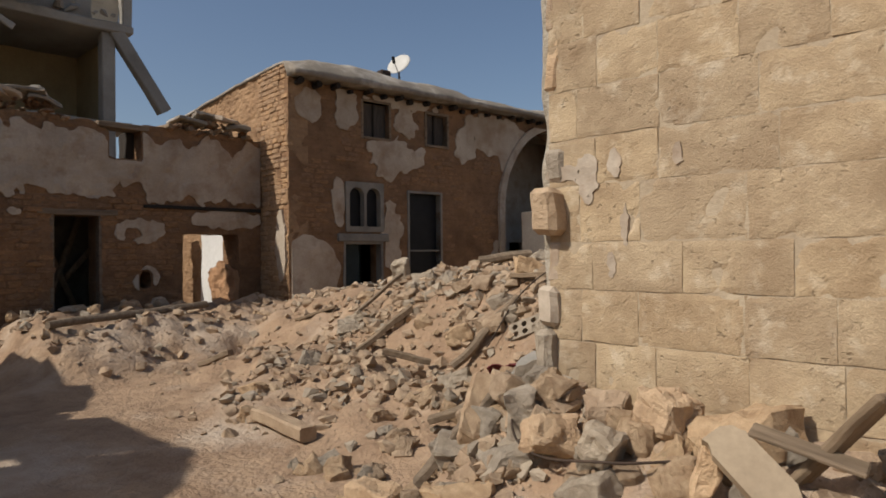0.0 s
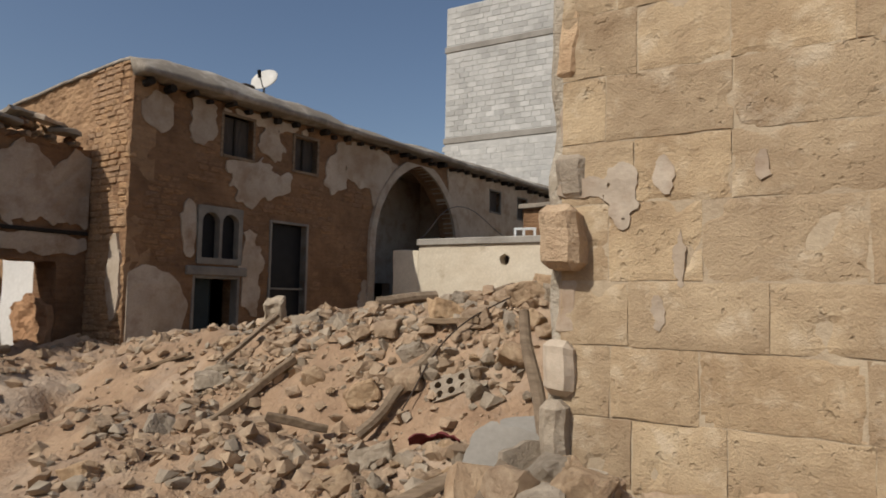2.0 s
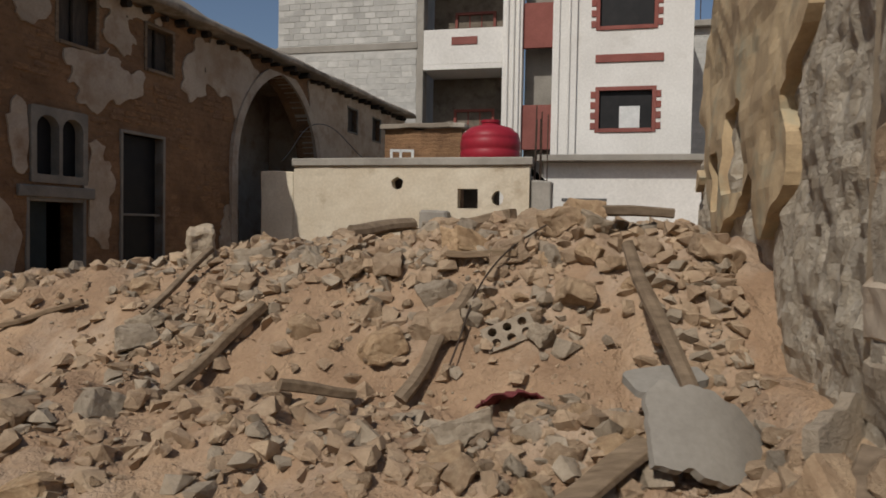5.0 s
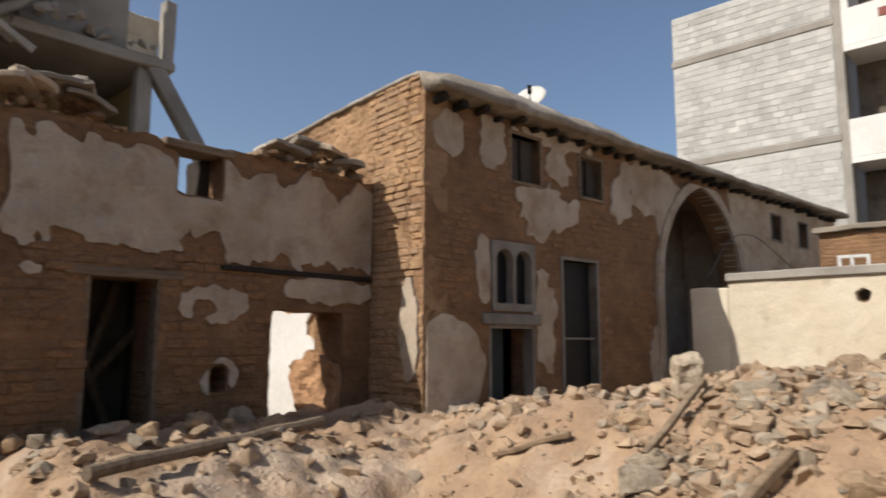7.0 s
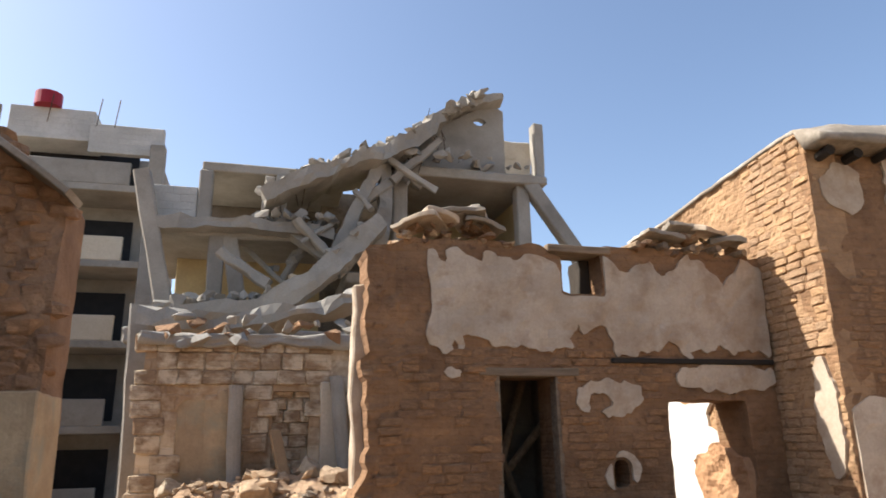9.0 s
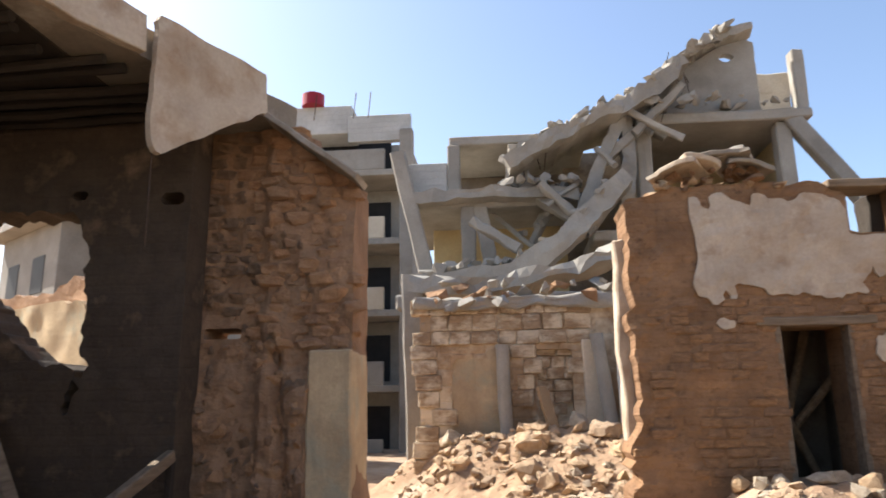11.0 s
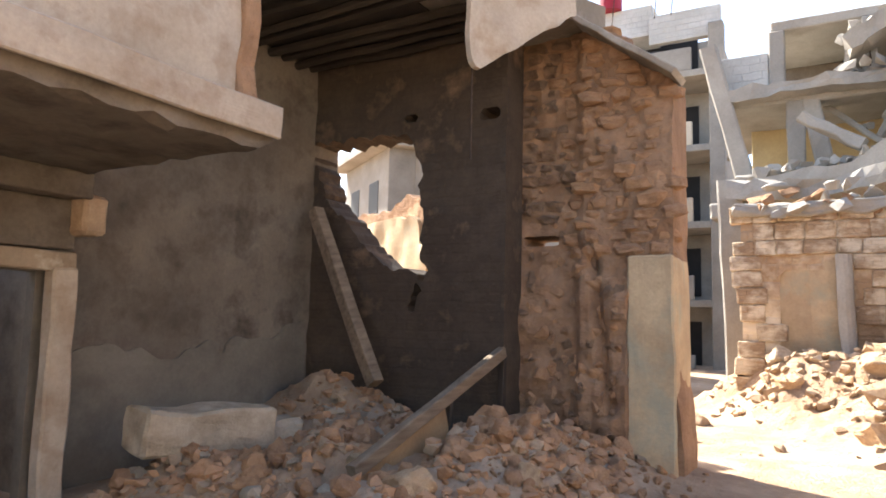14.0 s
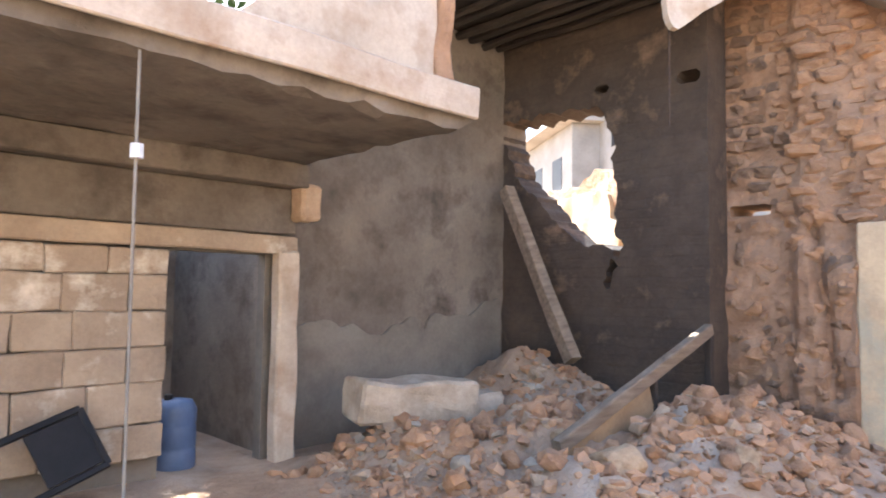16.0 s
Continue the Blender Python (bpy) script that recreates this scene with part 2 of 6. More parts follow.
def thing(name, m, label, category, group="", kind=""):
    ob = new(name)
    ob.matrix_basis = m
    return tagged(ob, label, category, group, kind)


def box(x0, x1, y0, y1, z0, z1, bevel=0.01, rough=0.0, cuts=0, seed=0, bm=None):
    """A bevelled box; rough moves the points of a cut-up box unevenly."""
    b = bmesh.new()
    bmesh.ops.create_cube(b, size=1.0, matrix=Matrix.Translation(((x0 + x1) / 2, (y0 + y1) / 2, (z0 + z1) / 2)) @ Matrix.Diagonal((x1 - x0, y1 - y0, z1 - z0, 1)))
    if bevel > 0:
        bmesh.ops.bevel(b, geom=b.edges[:], offset=min(bevel, 0.3 * min(x1 - x0, y1 - y0, z1 - z0)), segments=1, affect="EDGES")
    if cuts:
        bmesh.ops.subdivide_edges(b, edges=b.edges[:], cuts=cuts, use_grid_fill=True)
    if rough:
        for v in b.verts:
            v.co += noise.noise_vector(v.co * 2.3 + Vector((seed * 7.1, seed * 3.3, seed))) * rough + noise.noise_vector(v.co * 9 + Vector((seed, 0, 5))) * rough * 0.35
    if bm is None:
        return b
    me = bpy.data.meshes.new("tmp")
    b.to_mesh(me)
    b.free()
    bm.from_mesh(me)
    bpy.data.meshes.remove(me)
    return bm


def beam(p, q, w, h, bevel=0.01, rough=0.0, cuts=0, seed=0, round_=0, taper=1.0):
    """A beam or pole from p to q; round_ is the number of its sides, 0 for a squared one."""
    p, q = Vector(p), Vector(q)
    d = q - p
    rot = d.to_track_quat("X", "Z").to_matrix().to_4x4()
    b = bmesh.new()
    n = max(cuts, 1)
    rings = []
    for i in range(n + 1):
        f = i / n
        k = 1 + (taper - 1) * f
        ring = []
        if round_:
            pts = [(math.cos(2 * math.pi * j / round_) * w / 2, math.sin(2 * math.pi * j / round_) * h / 2) for j in range(round_)]
        else:
            c = bevel
            pts = [(w / 2 - c, h / 2), (-w / 2 + c, h / 2), (-w / 2, h / 2 - c), (-w / 2, -h / 2 + c), (-w / 2 + c, -h / 2), (w / 2 - c, -h / 2), (w / 2, -h / 2 + c), (w / 2, h / 2 - c)]
        for a, e in pts:
            co = Vector((d.length * f, a * k, e * k))
            if rough:
                co += noise.noise_vector(co * 2.6 + Vector((seed * 5.3, seed, 2))) * rough
            ring.append(b.verts.new(p + rot @ co))
        rings.append(ring)
    for r, s in zip(rings, rings[1:]):
        for j in range(len(r)):
            b.faces.new((r[j - 1], r[j], s[j], s[j - 1]))
    b.faces.new(rings[0])
    b.faces.new(rings[-1][::-1])
    bmesh.ops.recalc_face_normals(b, faces=b.faces[:])
    return b


def sheet(f, u0, u1, z0, z1, step, thick, us=(), zs=(), front=None, back=None, flat=False):
    """A wall in its own plane: solid where f(u, z) > 0, its outline cut between the grid's points. The front looks to -y.
    front(u, z) pushes the face out; thick is the wall's depth behind y = 0."""
    def lines(a, b, extra):
        n = max(1, round((b - a) / step))
        base = [a + (b - a) * i / n for i in range(n + 1)]
        for e in extra:
            base = [v for v in base if abs(v - e) > step * 0.45 or v in (a, b)]
        for e in extra:
            base += [e - 0.008, e + 0.008]
        return sorted(set(base))
    U, Z = lines(u0, u1, us), lines(z0, z1, zs)
    b = bmesh.new()
    val = {}
    for i, u in enumerate(U):
        for j, z in enumerate(Z):
            v = f(u, z)
            val[i, j] = v if abs(v) > 1e-5 else 1e-5
    fv, bv = {}, {}

    def vert(key, u, z):
        if key not in fv:
            d = front(u, z) if front else 0.0
            fv[key] = b.verts.new((u, -d, z))
            bv[key] = b.verts.new((u, (back(u, z) if back else thick), z))
        return key
    edges = {}
    for i in range(len(U) - 1):
        for j in range(len(Z) - 1):
            cs = [(i, j), (i + 1, j), (i + 1, j + 1), (i, j + 1)]
            if all(val[c] <= 0 for c in cs):
                continue
            poly = []
            for c, d in zip(cs, cs[1:] + cs[:1]):
                a, e = val[c], val[d]
                if a > 0:
                    poly.append(vert(c, U[c[0]], Z[c[1]]))
                if (a > 0) != (e > 0):
                    k = (min(c, d), max(c, d))
                    t = a / (a - e)
                    poly.append(vert(k, U[c[0]] + (U[d[0]] - U[c[0]]) * t, Z[c[1]] + (Z[d[1]] - Z[c[1]]) * t))
            if len(poly) < 3 or len(set(poly)) < len(poly):
                continue
            try:
                b.faces.new([fv[k] for k in poly])
                b.faces.new([bv[k] for k in reversed(poly)])
            except ValueError:
                continue
            for k, m in zip(poly, poly[1:] + poly[:1]):
                if (m, k) in edges:
                    del edges[m, k]
                else:
                    edges[k, m] = 1
    for k, m in edges:
        try:
            b.faces.new((fv[m], fv[k], bv[k], bv[m]))
        except ValueError:
            pass
    return b


def rect(u, z, a, c, d, e):
    """Distance to a rectangle's edge, positive inside."""
    return min(u - a, c - u, z - d, e - z)


def nz(u, z, s=1.0, k=0.0):
    return noise.noise(Vector((u * s, z * s, k)))


def blob(u, z, cu, cz, ru, rz, k=0.0, rag=0.35):
    """A ragged patch, positive inside."""
    q = math.hypot((u - cu) / ru, (z - cz) / rz)
    s = 0.75 / min(ru, rz)
    return (1 - q + rag * 1.5 * nz(u, z, s, k) + rag * nz(u, z, s * 2.3, k + 9) + rag * 0.5 * nz(u, z, s * 5, k + 4)) * min(ru, rz)



def rock_mesh(seed, squash=(1, 0.8, 0.65), n=11):
    rnd = random.Random(seed)
    b = bmesh.new()
    for i in range(n):
        v = Vector((rnd.gauss(0, 1), rnd.gauss(0, 1), rnd.gauss(0, 1))).normalized()
        m = max(abs(v.x), abs(v.y), abs(v.z))
        v = v * (0.55 + 0.45 / m * rnd.uniform(0.6, 1.0)) * 0.5
        b.verts.new((v.x * squash[0], v.y * squash[1], v.z * squash[2]))
    r = bmesh.ops.convex_hull(b, input=b.verts[:])
    bmesh.ops.delete(b, geom=[g for g in r["geom_interior"] if isinstance(g, bmesh.types.BMVert)], context="VERTS")
    bmesh.ops.recalc_face_normals(b, faces=b.faces[:])
    return b


def mesh_of(name, bm, mat):
    me = bpy.data.meshes.new(name)
    bm.to_mesh(me)
    bm.free()
    me.materials.append(mat)
    return me


# ---- ground ----
def smooth(t):
    t = min(1.0, max(0.0, t))
    return t * t * (3 - 2 * t)


def crest(x):
    xs = (-14.0, -11.5, -10.2, -9.2, -8.0, -6.5, -5.0, -3.7, -2.5, 2.0)
    zs = (0.6, 0.6, 0.85, 1.0, 1.15, 1.3, 1.5, 1.5, 1.4, 1.2)
    return float(np.interp(x, xs, zs))


def heap(x, y):
    """Height of the rubble over the ground."""
    top = crest(x) + 0.2
    foot = 5.05 + 0.25 * nz(x, 0, 0.6, 3)
    h = top * smooth((y - foot) / 2.4) * (1 - 0.55 * smooth((y - 8.6) / 4.5)) * smooth((x + 13.6) / 0.8) * (1 - smooth((y - 15) / 4))
    berm = 0.75 * smooth((-9.4 - x) / 2.0) * smooth((y - 2.3) / 1.0) * (1 - smooth((y - 8) / 3)) * smooth((x + 14.6) / 0.8)
    side = 0.78 * smooth((y - 2.75) / 1.25) * smooth((x + 3.7) / 0.9) * (1 - smooth((x - 3) / 3))
    apron = 0.42 * smooth((y - 3.2 + 0.4 * nz(x, y, 0.8, 12)) / 2.3) * smooth((x + 10.2) / 1.6) * smooth((-2.9 - x) / 0.6) * (1 - smooth((y - 8) / 2))
    link = 0.5 * math.exp(-(((x + 3.9) / 1.1) ** 2 + ((y - 5.2) / 0.9) ** 2))
    toe = float(np.interp(y, (-2.2, -0.2, 1.0, 3.0), (-18.4, -15.5, -14.5, -13.7)))
    alley = 1.15 * smooth((toe - x) / 2.8) * smooth((x + 19.6) / 1.2) * (1 - smooth((y - 2.6) / 1.4)) * smooth((y + 2.6) / 0.8)
    room = 0.45 * math.exp(-(((x + 11.2) / 1.2) ** 2 + ((y + 2.2) / 1.0) ** 2)) + 0.22 * math.exp(-(((x + 9.7) / 1.6) ** 2 + ((y + 2.1) / 0.7) ** 2)) + 0.75 * math.exp(-(((x + 11.3) / 1.1) ** 2 + ((y + 4.6) / 1.2) ** 2)) + 0.35 * math.exp(-(((x + 9.6) / 1.1) ** 2 + ((y + 3.3) / 1.1) ** 2)) + 0.18 * math.exp(-(((x + 8.95) / 0.6) ** 2 + ((y + 4.4) / 0.6) ** 2))
    return max(h, berm, side, link, apron) + alley + room


def ground_z(x, y):
    h = heap(x, y)
    k = smooth(h / 0.3)
    far = 1 - smooth((math.hypot(x + 6, y - 3) - 25) / 10)
    return -0.2 + h + far * (0.03 * nz(x, y, 0.7, 1) + 0.012 * nz(x, y, 3.0, 2)) + k * (0.15 * nz(x, y, 1.3, 4) + 0.12 * nz(x, y, 3.0, 5) + 0.07 * nz(x, y, 6.5, 6) + 0.035 * nz(x, y, 12.0, 7))


def build_ground():
    xs = sorted(set([round(-20 + 0.08 * i, 3) for i in range(int(24 / 0.08))] + [-600, -250, -120, -60, -40, -30, -25, -22, 5, 7, 10, 15, 25, 50, 120, 300, 600]))
    ys = sorted(set([round(-7 + 0.08 * i, 3) for i in range(int(20 / 0.08))] + [-600, -250, -120, -60, -40, -25, -18, -12, -9, 14, 15, 17, 20, 25, 35, 60, 120, 300, 600]))
    verts = [(x, y, ground_z(x, y)) for y in ys for x in xs]
    w = len(xs)
    faces = [(j * w + i, j * w + i + 1, (j + 1) * w + i + 1, (j + 1) * w + i) for j in range(len(ys) - 1) for i in range(w - 1)]
    me = bpy.data.meshes.new("ground")
    me.from_pydata(verts, [], faces)
    me.materials.append(SOIL)
    for p in me.polygons:
        p.use_smooth = True
    tagged(new("ground", me), "dusty tan earth street with piled rubble soil", "ground", kind="structure")


build_ground()


# ---- ashlar wall beside the street ----
def build_ashlar_wall():
    wall = thing("stone_wall", pose(-2.85, 4.08, 0), "tall ashlar wall of tan limestone blocks with chipped edges", "wall", kind="structure")
    top = 4.6
    part("wall_core", box(0.06, 6.0, 0.0085, 0.6, -0.3, top, 0.01), MORTAR, wall, "lime mortar core between the blocks")
    rnd = random.Random(4)
    levels = [-0.05, 0.28, 0.62, 0.97, 1.32, 1.64, 2.03, 2.35, 2.69, 3.03, 3.38, 3.72, 4.06, 4.4, 4.6]
    for row, (z0, z1) in enumerate(zip(levels, levels[1:])):
        u = 0.02
        first = True
        while u < 5.9:
            w = rnd.uniform(0.2, 0.3) if first and row % 2 else rnd.uniform(0.42, 0.72)
            if first and not row % 2:
                w = rnd.uniform(0.34, 0.42)
            first = False
            e = min(u + w, 6.0)
            if e - u < 0.08:
                break
            b = bmesh.new()
            g = rnd.uniform(0.0015, 0.005)
            nx, ny = max(4, round((e - u) / 0.035)), max(4, round((z1 - z0) / 0.035))
            k, tilt, s = rnd.uniform(-0.003, 0.004), rnd.uniform(-0.005, 0.005), rnd.uniform(0, 50)
            grid = {}
            for i in range(nx + 1):
                for j in range(ny + 1):
                    x, zz = u + g + (e - u - 2 * g) * i / nx, z0 + g + (z1 - z0 - 2 * g) * j / ny
                    q = Vector((x, zz, s))
                    y = k + tilt * (j / ny - 0.5) + 0.003 * noise.noise(q * 3.5) + 0.004 * noise.noise(q * 9) + 0.004 * noise.noise(q * 19)
                    chip = noise.noise(q * 7 + Vector((40, 0, 0)))
                    if i in (0, nx) or j in (0, ny):
                        y += 0.003 + 0.02 * max(0, chip - 0.1)
                    elif chip > 0.42:
                        y += 0.05 * (chip - 0.42)
                    grid[i, j] = b.verts.new((x + 0.008 * noise.noise(q * 6), y, zz + 0.01 * noise.noise(q * 6 + Vector((0, 9, 0)))))
            for i in range(nx):
                for j in range(ny):
                    b.faces.new((grid[i, j], grid[i + 1, j], grid[i + 1, j + 1], grid[i, j + 1]))
            r = bmesh.ops.extrude_edge_only(b, edges=[x for x in b.edges if x.is_boundary])
            for v in r["geom"]:
                if isinstance(v, bmesh.types.BMVert):
                    v.co.y = 0.12
            bmesh.ops.recalc_face_normals(b, faces=b.faces[:])
            part("block", b, ASHLAR, wall)
            u = e
    part("corner_fill", beam((0.06, 0.12, -0.2), (0.06, 0.12, 4.6), 0.2, 0.2, 0.02, 0.055, 70, 3), PALEMORTAR, wall, "pale crumbling mortar along the broken corner")
    # broken quoins on the corner
    for z0, z1, x0, x1, y0, mat in ((1.69, 2.03, -0.05, 0.14, -0.15, STONE), (2.05, 2.32, -0.02, 0.15, -0.02, GREYSTONE), (1.36, 1.67, -0.01, 0.13, 0.01, PLASTER), (1.05, 1.35, -0.07, 0.1, -0.07, PLASTER), (0.68, 1.03, -0.05, 0.08, -0.09, GREYSTONE), (2.33, 2.7, 0.0, 0.1, 0.0, PLASTER), (2.72, 3.1, -0.03, 0.12, 0.0, STONE), (3.12, 3.6, -0.01, 0.12, 0.0, STONE), (3.62, 4.2, -0.02, 0.12, 0.0, STONE), (0.4, 0.66, -0.08, 0.1, -0.1, STONE)):
        part("quoin", box(x0, x1, y0, 0.3, z0, z1, 0.04, 0.035, 5, z0), mat, wall, "broken corner stone standing proud")

    def dab(u, zz):
        return max(blob(u, zz, 0.34, 2.08, 0.08, 0.16, 2), blob(u, zz, 0.14, 2.12, 0.13, 0.05, 5), blob(u, zz, 0.55, 2.17, 0.05, 0.1, 8), blob(u, zz, 0.98, 2.17, 0.035, 0.07, 3), blob(u, zz, 0.62, 1.75, 0.03, 0.12, 4), blob(u, zz, 0.52, 1.5, 0.03, 0.1, 14))
    islands("mortar_smear", sheet(dab, 0.0, 1.3, 1.3, 2.45, 0.025, 0.03, front=lambda u, zz: 0.008 + 0.008 * nz(u, zz, 9)), PLASTER, wall, "pale mortar smears on the blocks")
    # return wall, broken open

    def gap(u, zz):
        topz = float(np.interp(u, (0, 4.0, 5.3, 6.0, 6.5, 7.0), (4.6, 4.6, 4.2, 3.4, 2.6, 1.4))) + 0.25 * nz(u, zz, 2.0, 7)
        hole = min(rect(u, zz, 3.55, 4.2, 2.05, 2.6), 1)
        hole2 = rect(u, zz, 4.75, 5.0, 1.9, 2.25)
        return min(topz - zz, -hole, -hole2, 6.75 - u + 0.2 * nz(u, zz, 2.5, 1))
    ret = thing("broken_wall", pose(-2.72, 11.0, 0, 0, 0, 270), "broken stone and plaster wall with exposed rubble core", "wall", kind="structure")
    part("wall_core", sheet(lambda u, zz: gap(6.75 - u, zz), 0.0, 6.6, -0.3, 4.6, 0.075, 0.5, front=lambda u, zz: 0.06 * nz(u, zz, 1.4, 2) + 0.05 * nz(u, zz, 4.5, 3) + 0.03 * nz(u, zz, 11, 4)), PALEMORTAR, ret)

    def skin(u, zz):
        q = 6.75 - u
        return min(gap(q, zz) - 0.15, blob(u, zz, 2.2, 3.0, 2.4, 1.3, 21, 0.5))
    islands("plaster_patch", sheet(skin, 0.1, 6.5, 0.5, 4.5, 0.09, 0.12, front=lambda u, zz: 0.1 + 0.06 * nz(u, zz, 1.4, 2) + 0.03 * nz(u, zz, 4.5, 3)), OCHREPLASTER, ret, "flaking cream plaster")


build_ashlar_wall()


# ---- mud-brick house ----
HOUSE = pose(-12.05, 7.86, 0, 0, 0, 85)
EAVE = 5.2


def window(parent, a, c, d, e, depth=0.16, frame_w=0.07, mat=FRAMEGREY, bars=0, mull=0, name="window", proud=0.03):
    """Frame, dark leaf behind and bars, in the wall's own plane."""
    b = box(a - frame_w, a, -proud, depth, d - frame_w, e + frame_w, 0.008)
    box(c, c + frame_w, -proud, depth, d - frame_w, e + frame_w, 0.008, bm=b)
    box(a, c, -proud, depth, e, e + frame_w, 0.008, bm=b)
    box(a, c, -proud - 0.02, depth, d - frame_w, d, 0.008, bm=b)
    w = part(name, b, mat, parent)
    for i in range(mull):
        x = a + (c - a) * (i + 1) / (mull + 1)
        part("mullion", box(x - 0.025, x + 0.025, 0.03, 0.09, d, e, 0.006), mat, w)
    for i in range(bars):
        zz = d + (e - d) * (i + 1) / (bars + 1)
        part("rail", box(a, c, 0.05, 0.09, zz - 0.02, zz + 0.02, 0.005), mat, w)
    return w


BRICKED = {}


def build_house():
    house = thing("mud_brick_house", HOUSE, "two-storey mud-brick house with flaking plaster and arched porch", "house")
    L = 15.9
    holes = [(1.83, 2.53, 4.2, 4.98), (3.64, 4.28, 4.19, 4.92), (1.38, 2.32, 2.17, 3.12), (1.3, 2.34, -0.3, 1.84), (3.1, 4.05, 0.3, 3.0), (11.47, 12.1, 4.2, 4.84), (13.17, 13.78, 4.15, 4.82)]

    def arch(u, z):
        c, half, spring, top = 7.95, 1.72, 2.75, 4.72
        if z < spring:
            return half - abs(u - c)
        q = half * 1.28
        r = math.hypot(abs(u - c) + (q - half), (z - spring) * q * 0.86 / (top - spring))
        return q - r

    def solid(u, z):
        v = min(EAVE - z, u, L - u)
        for h in holes:
            v = min(v, -rect(u, z, *h))
        return min(v, -arch(u, z) if abs(u - 7.95) < 2.5 and z < 5 else 1)
    us = [x for h in holes for x in h[:2]]
    zs = [x for h in holes for x in h[2:] if x > -0.3]
    relief = lambda u, z: 0.03 * nz(u, z, 0.8, 1) + 0.018 * nz(u, z, 3.2, 2) + 0.012 * nz(u, z, 8, 3)
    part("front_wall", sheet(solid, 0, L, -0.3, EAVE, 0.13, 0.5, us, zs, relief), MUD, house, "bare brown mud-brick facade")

    def plaster(u, z):
        v = max(blob(u, z, 0.35, 1.05, 0.75, 1.0, 1, 0.15), blob(u, z, 2.75, 3.85, 0.75, 0.36, 2), blob(u, z, 2.5, 3.45, 0.28, 0.2, 3), blob(u, z, 2.6, 1.9, 0.28, 0.75, 4), blob(u, z, 1.18, 2.75, 0.16, 0.55, 5, 0.2),
                blob(u, z, 0.45, 4.75, 0.3, 0.35, 6), blob(u, z, 1.35, 4.75, 0.32, 0.42, 7), blob(u, z, 3.0, 4.6, 0.3, 0.35, 8), blob(u, z, 4.9, 4.3, 0.35, 0.45, 9), blob(u, z, 5.9, 4.75, 1.0, 0.6, 10), blob(u, z, 6.5, 4.3, 0.5, 0.6, 16), blob(u, z, 2.9, 5.05, 1.0, 0.12, 17),
                blob(u, z, 5.95, 1.0, 0.25, 0.7, 12), (u - 9.3 + 0.3 * nz(u, z, 1.5, 11)))
        v = min(v, solid(u, z) - 0.05)
        return v
    islands("plaster_patch", sheet(plaster, 0.02, L, -0.2, EAVE, 0.075, 0.02, us, zs, lambda u, z: relief(u, z) + 0.03 + 0.006 * nz(u, z, 5, 8)), PLASTER, house, "remains of pale lime plaster")
    BRICKED["front"] = (house, plaster, solid, relief)
    # end wall towards the ruins, and the far sides
    def roof_z(u, y):
        hump = 0.12 * math.exp(-((u - 0.5) / 2.3) ** 2) * math.exp(-((y - 1.2) / 2.6) ** 2)
        swell = 0.12 * smooth((4.9 - u) / 0.25) + 0.05 * nz(u, y, 0.8, 4)
        rim = smooth((y + 0.46) / 0.62) ** 0.55
        rim *= 0.62 + 0.38 * smooth((u + 0.1) / 0.9)
        return EAVE + 0.08 + (0.25 + swell + hump + 0.07 * nz(u, y * 0.4, 0.55, 14)) * rim - 0.012 * max(y, 0) ** 1.5 + 0.025 * nz(u, y, 3, 5)
    top = lambda u: roof_z(0.0, -u) - 0.05
    side = new("end_wall")
    side.parent = house
    side.matrix_basis = Matrix.Rotation(radians(-90), 4, "Z")
    del_side = sheet(lambda u, z: min(top(u) - z, 6.5 + u), -6.5, 0.0, -0.3, EAVE + 0.9, 0.07, 0.45, (), (), lambda u, z: 0.05 * nz(u, z, 0.9, 5) + 0.03 * nz(u, z, 3.4, 6) + 0.025 * nz(u, z, 9, 7) + 0.02 * nz(u * 0.5, z, 21, 9))
    me = bpy.data.meshes.new("end_wall")
    del_side.to_mesh(me)
    del_side.free()
    me.materials.append(MUDSUNLIT)
    bpy.data.objects.remove(side)
    side = new("end_wall", me)
    side.parent = house
    side.matrix_basis = Matrix.Rotation(radians(-90), 4, "Z")
    tagged(side, "sunlit mud-brick end wall with worn courses")
    BRICKED["end"] = side

    def endpl(u, z):
        return max(blob(u, z, -0.28, 1.75, 0.2, 0.75, 31, 0.2), -1)
    pl = sheet(endpl, -1.3, 0.0, 0.8, 5.3, 0.06, 0.02, front=lambda u, z: 0.05 + 0.05 * nz(u, z, 0.9, 5))
    o = part("corner_plaster", pl, PLASTER, house, "remains of pale lime plaster")
    o.matrix_basis = Matrix.Rotation(radians(-90), 4, "Z")
    pl = sheet(lambda u, z: min(2.3 + 0.5 * nz(u, z, 1.1, 3) - z, u + 4.6, -1.5 - u, -blob(u, z, -2.6, 1.9, 0.5, 0.35, 8)), -4.6, -1.5, -0.2, 3.0, 0.1, 0.02, front=lambda u, z: 0.06 + 0.05 * nz(u, z, 0.9, 5))
    o = part("white_plaster", pl, WHITE, house, "sunlit white plaster low on the end wall")
    o.matrix_basis = Matrix.Rotation(radians(-90), 4, "Z")
    part("back_wall", box(0.5, L, 6.0, 6.5, -0.3, EAVE, 0.02), MUD, house)
    part("far_wall", box(L - 0.5, L - 0.02, 0.52, 6.0, -0.3, EAVE, 0.02), MUD, house)
    part("upper_floor", box(0.5, 6.05, 0.52, 6.0, 3.4, 3.6, 0.02), CEILDARK, house)
    part("partition", box(5.75, 6.05, 0.55, 6.0, -0.3, 5.1, 0.02), MUD, house)
    # mud roof with a swollen rim
    b = bmesh.new()
    nx, ny = 110, 26
    grid = {}
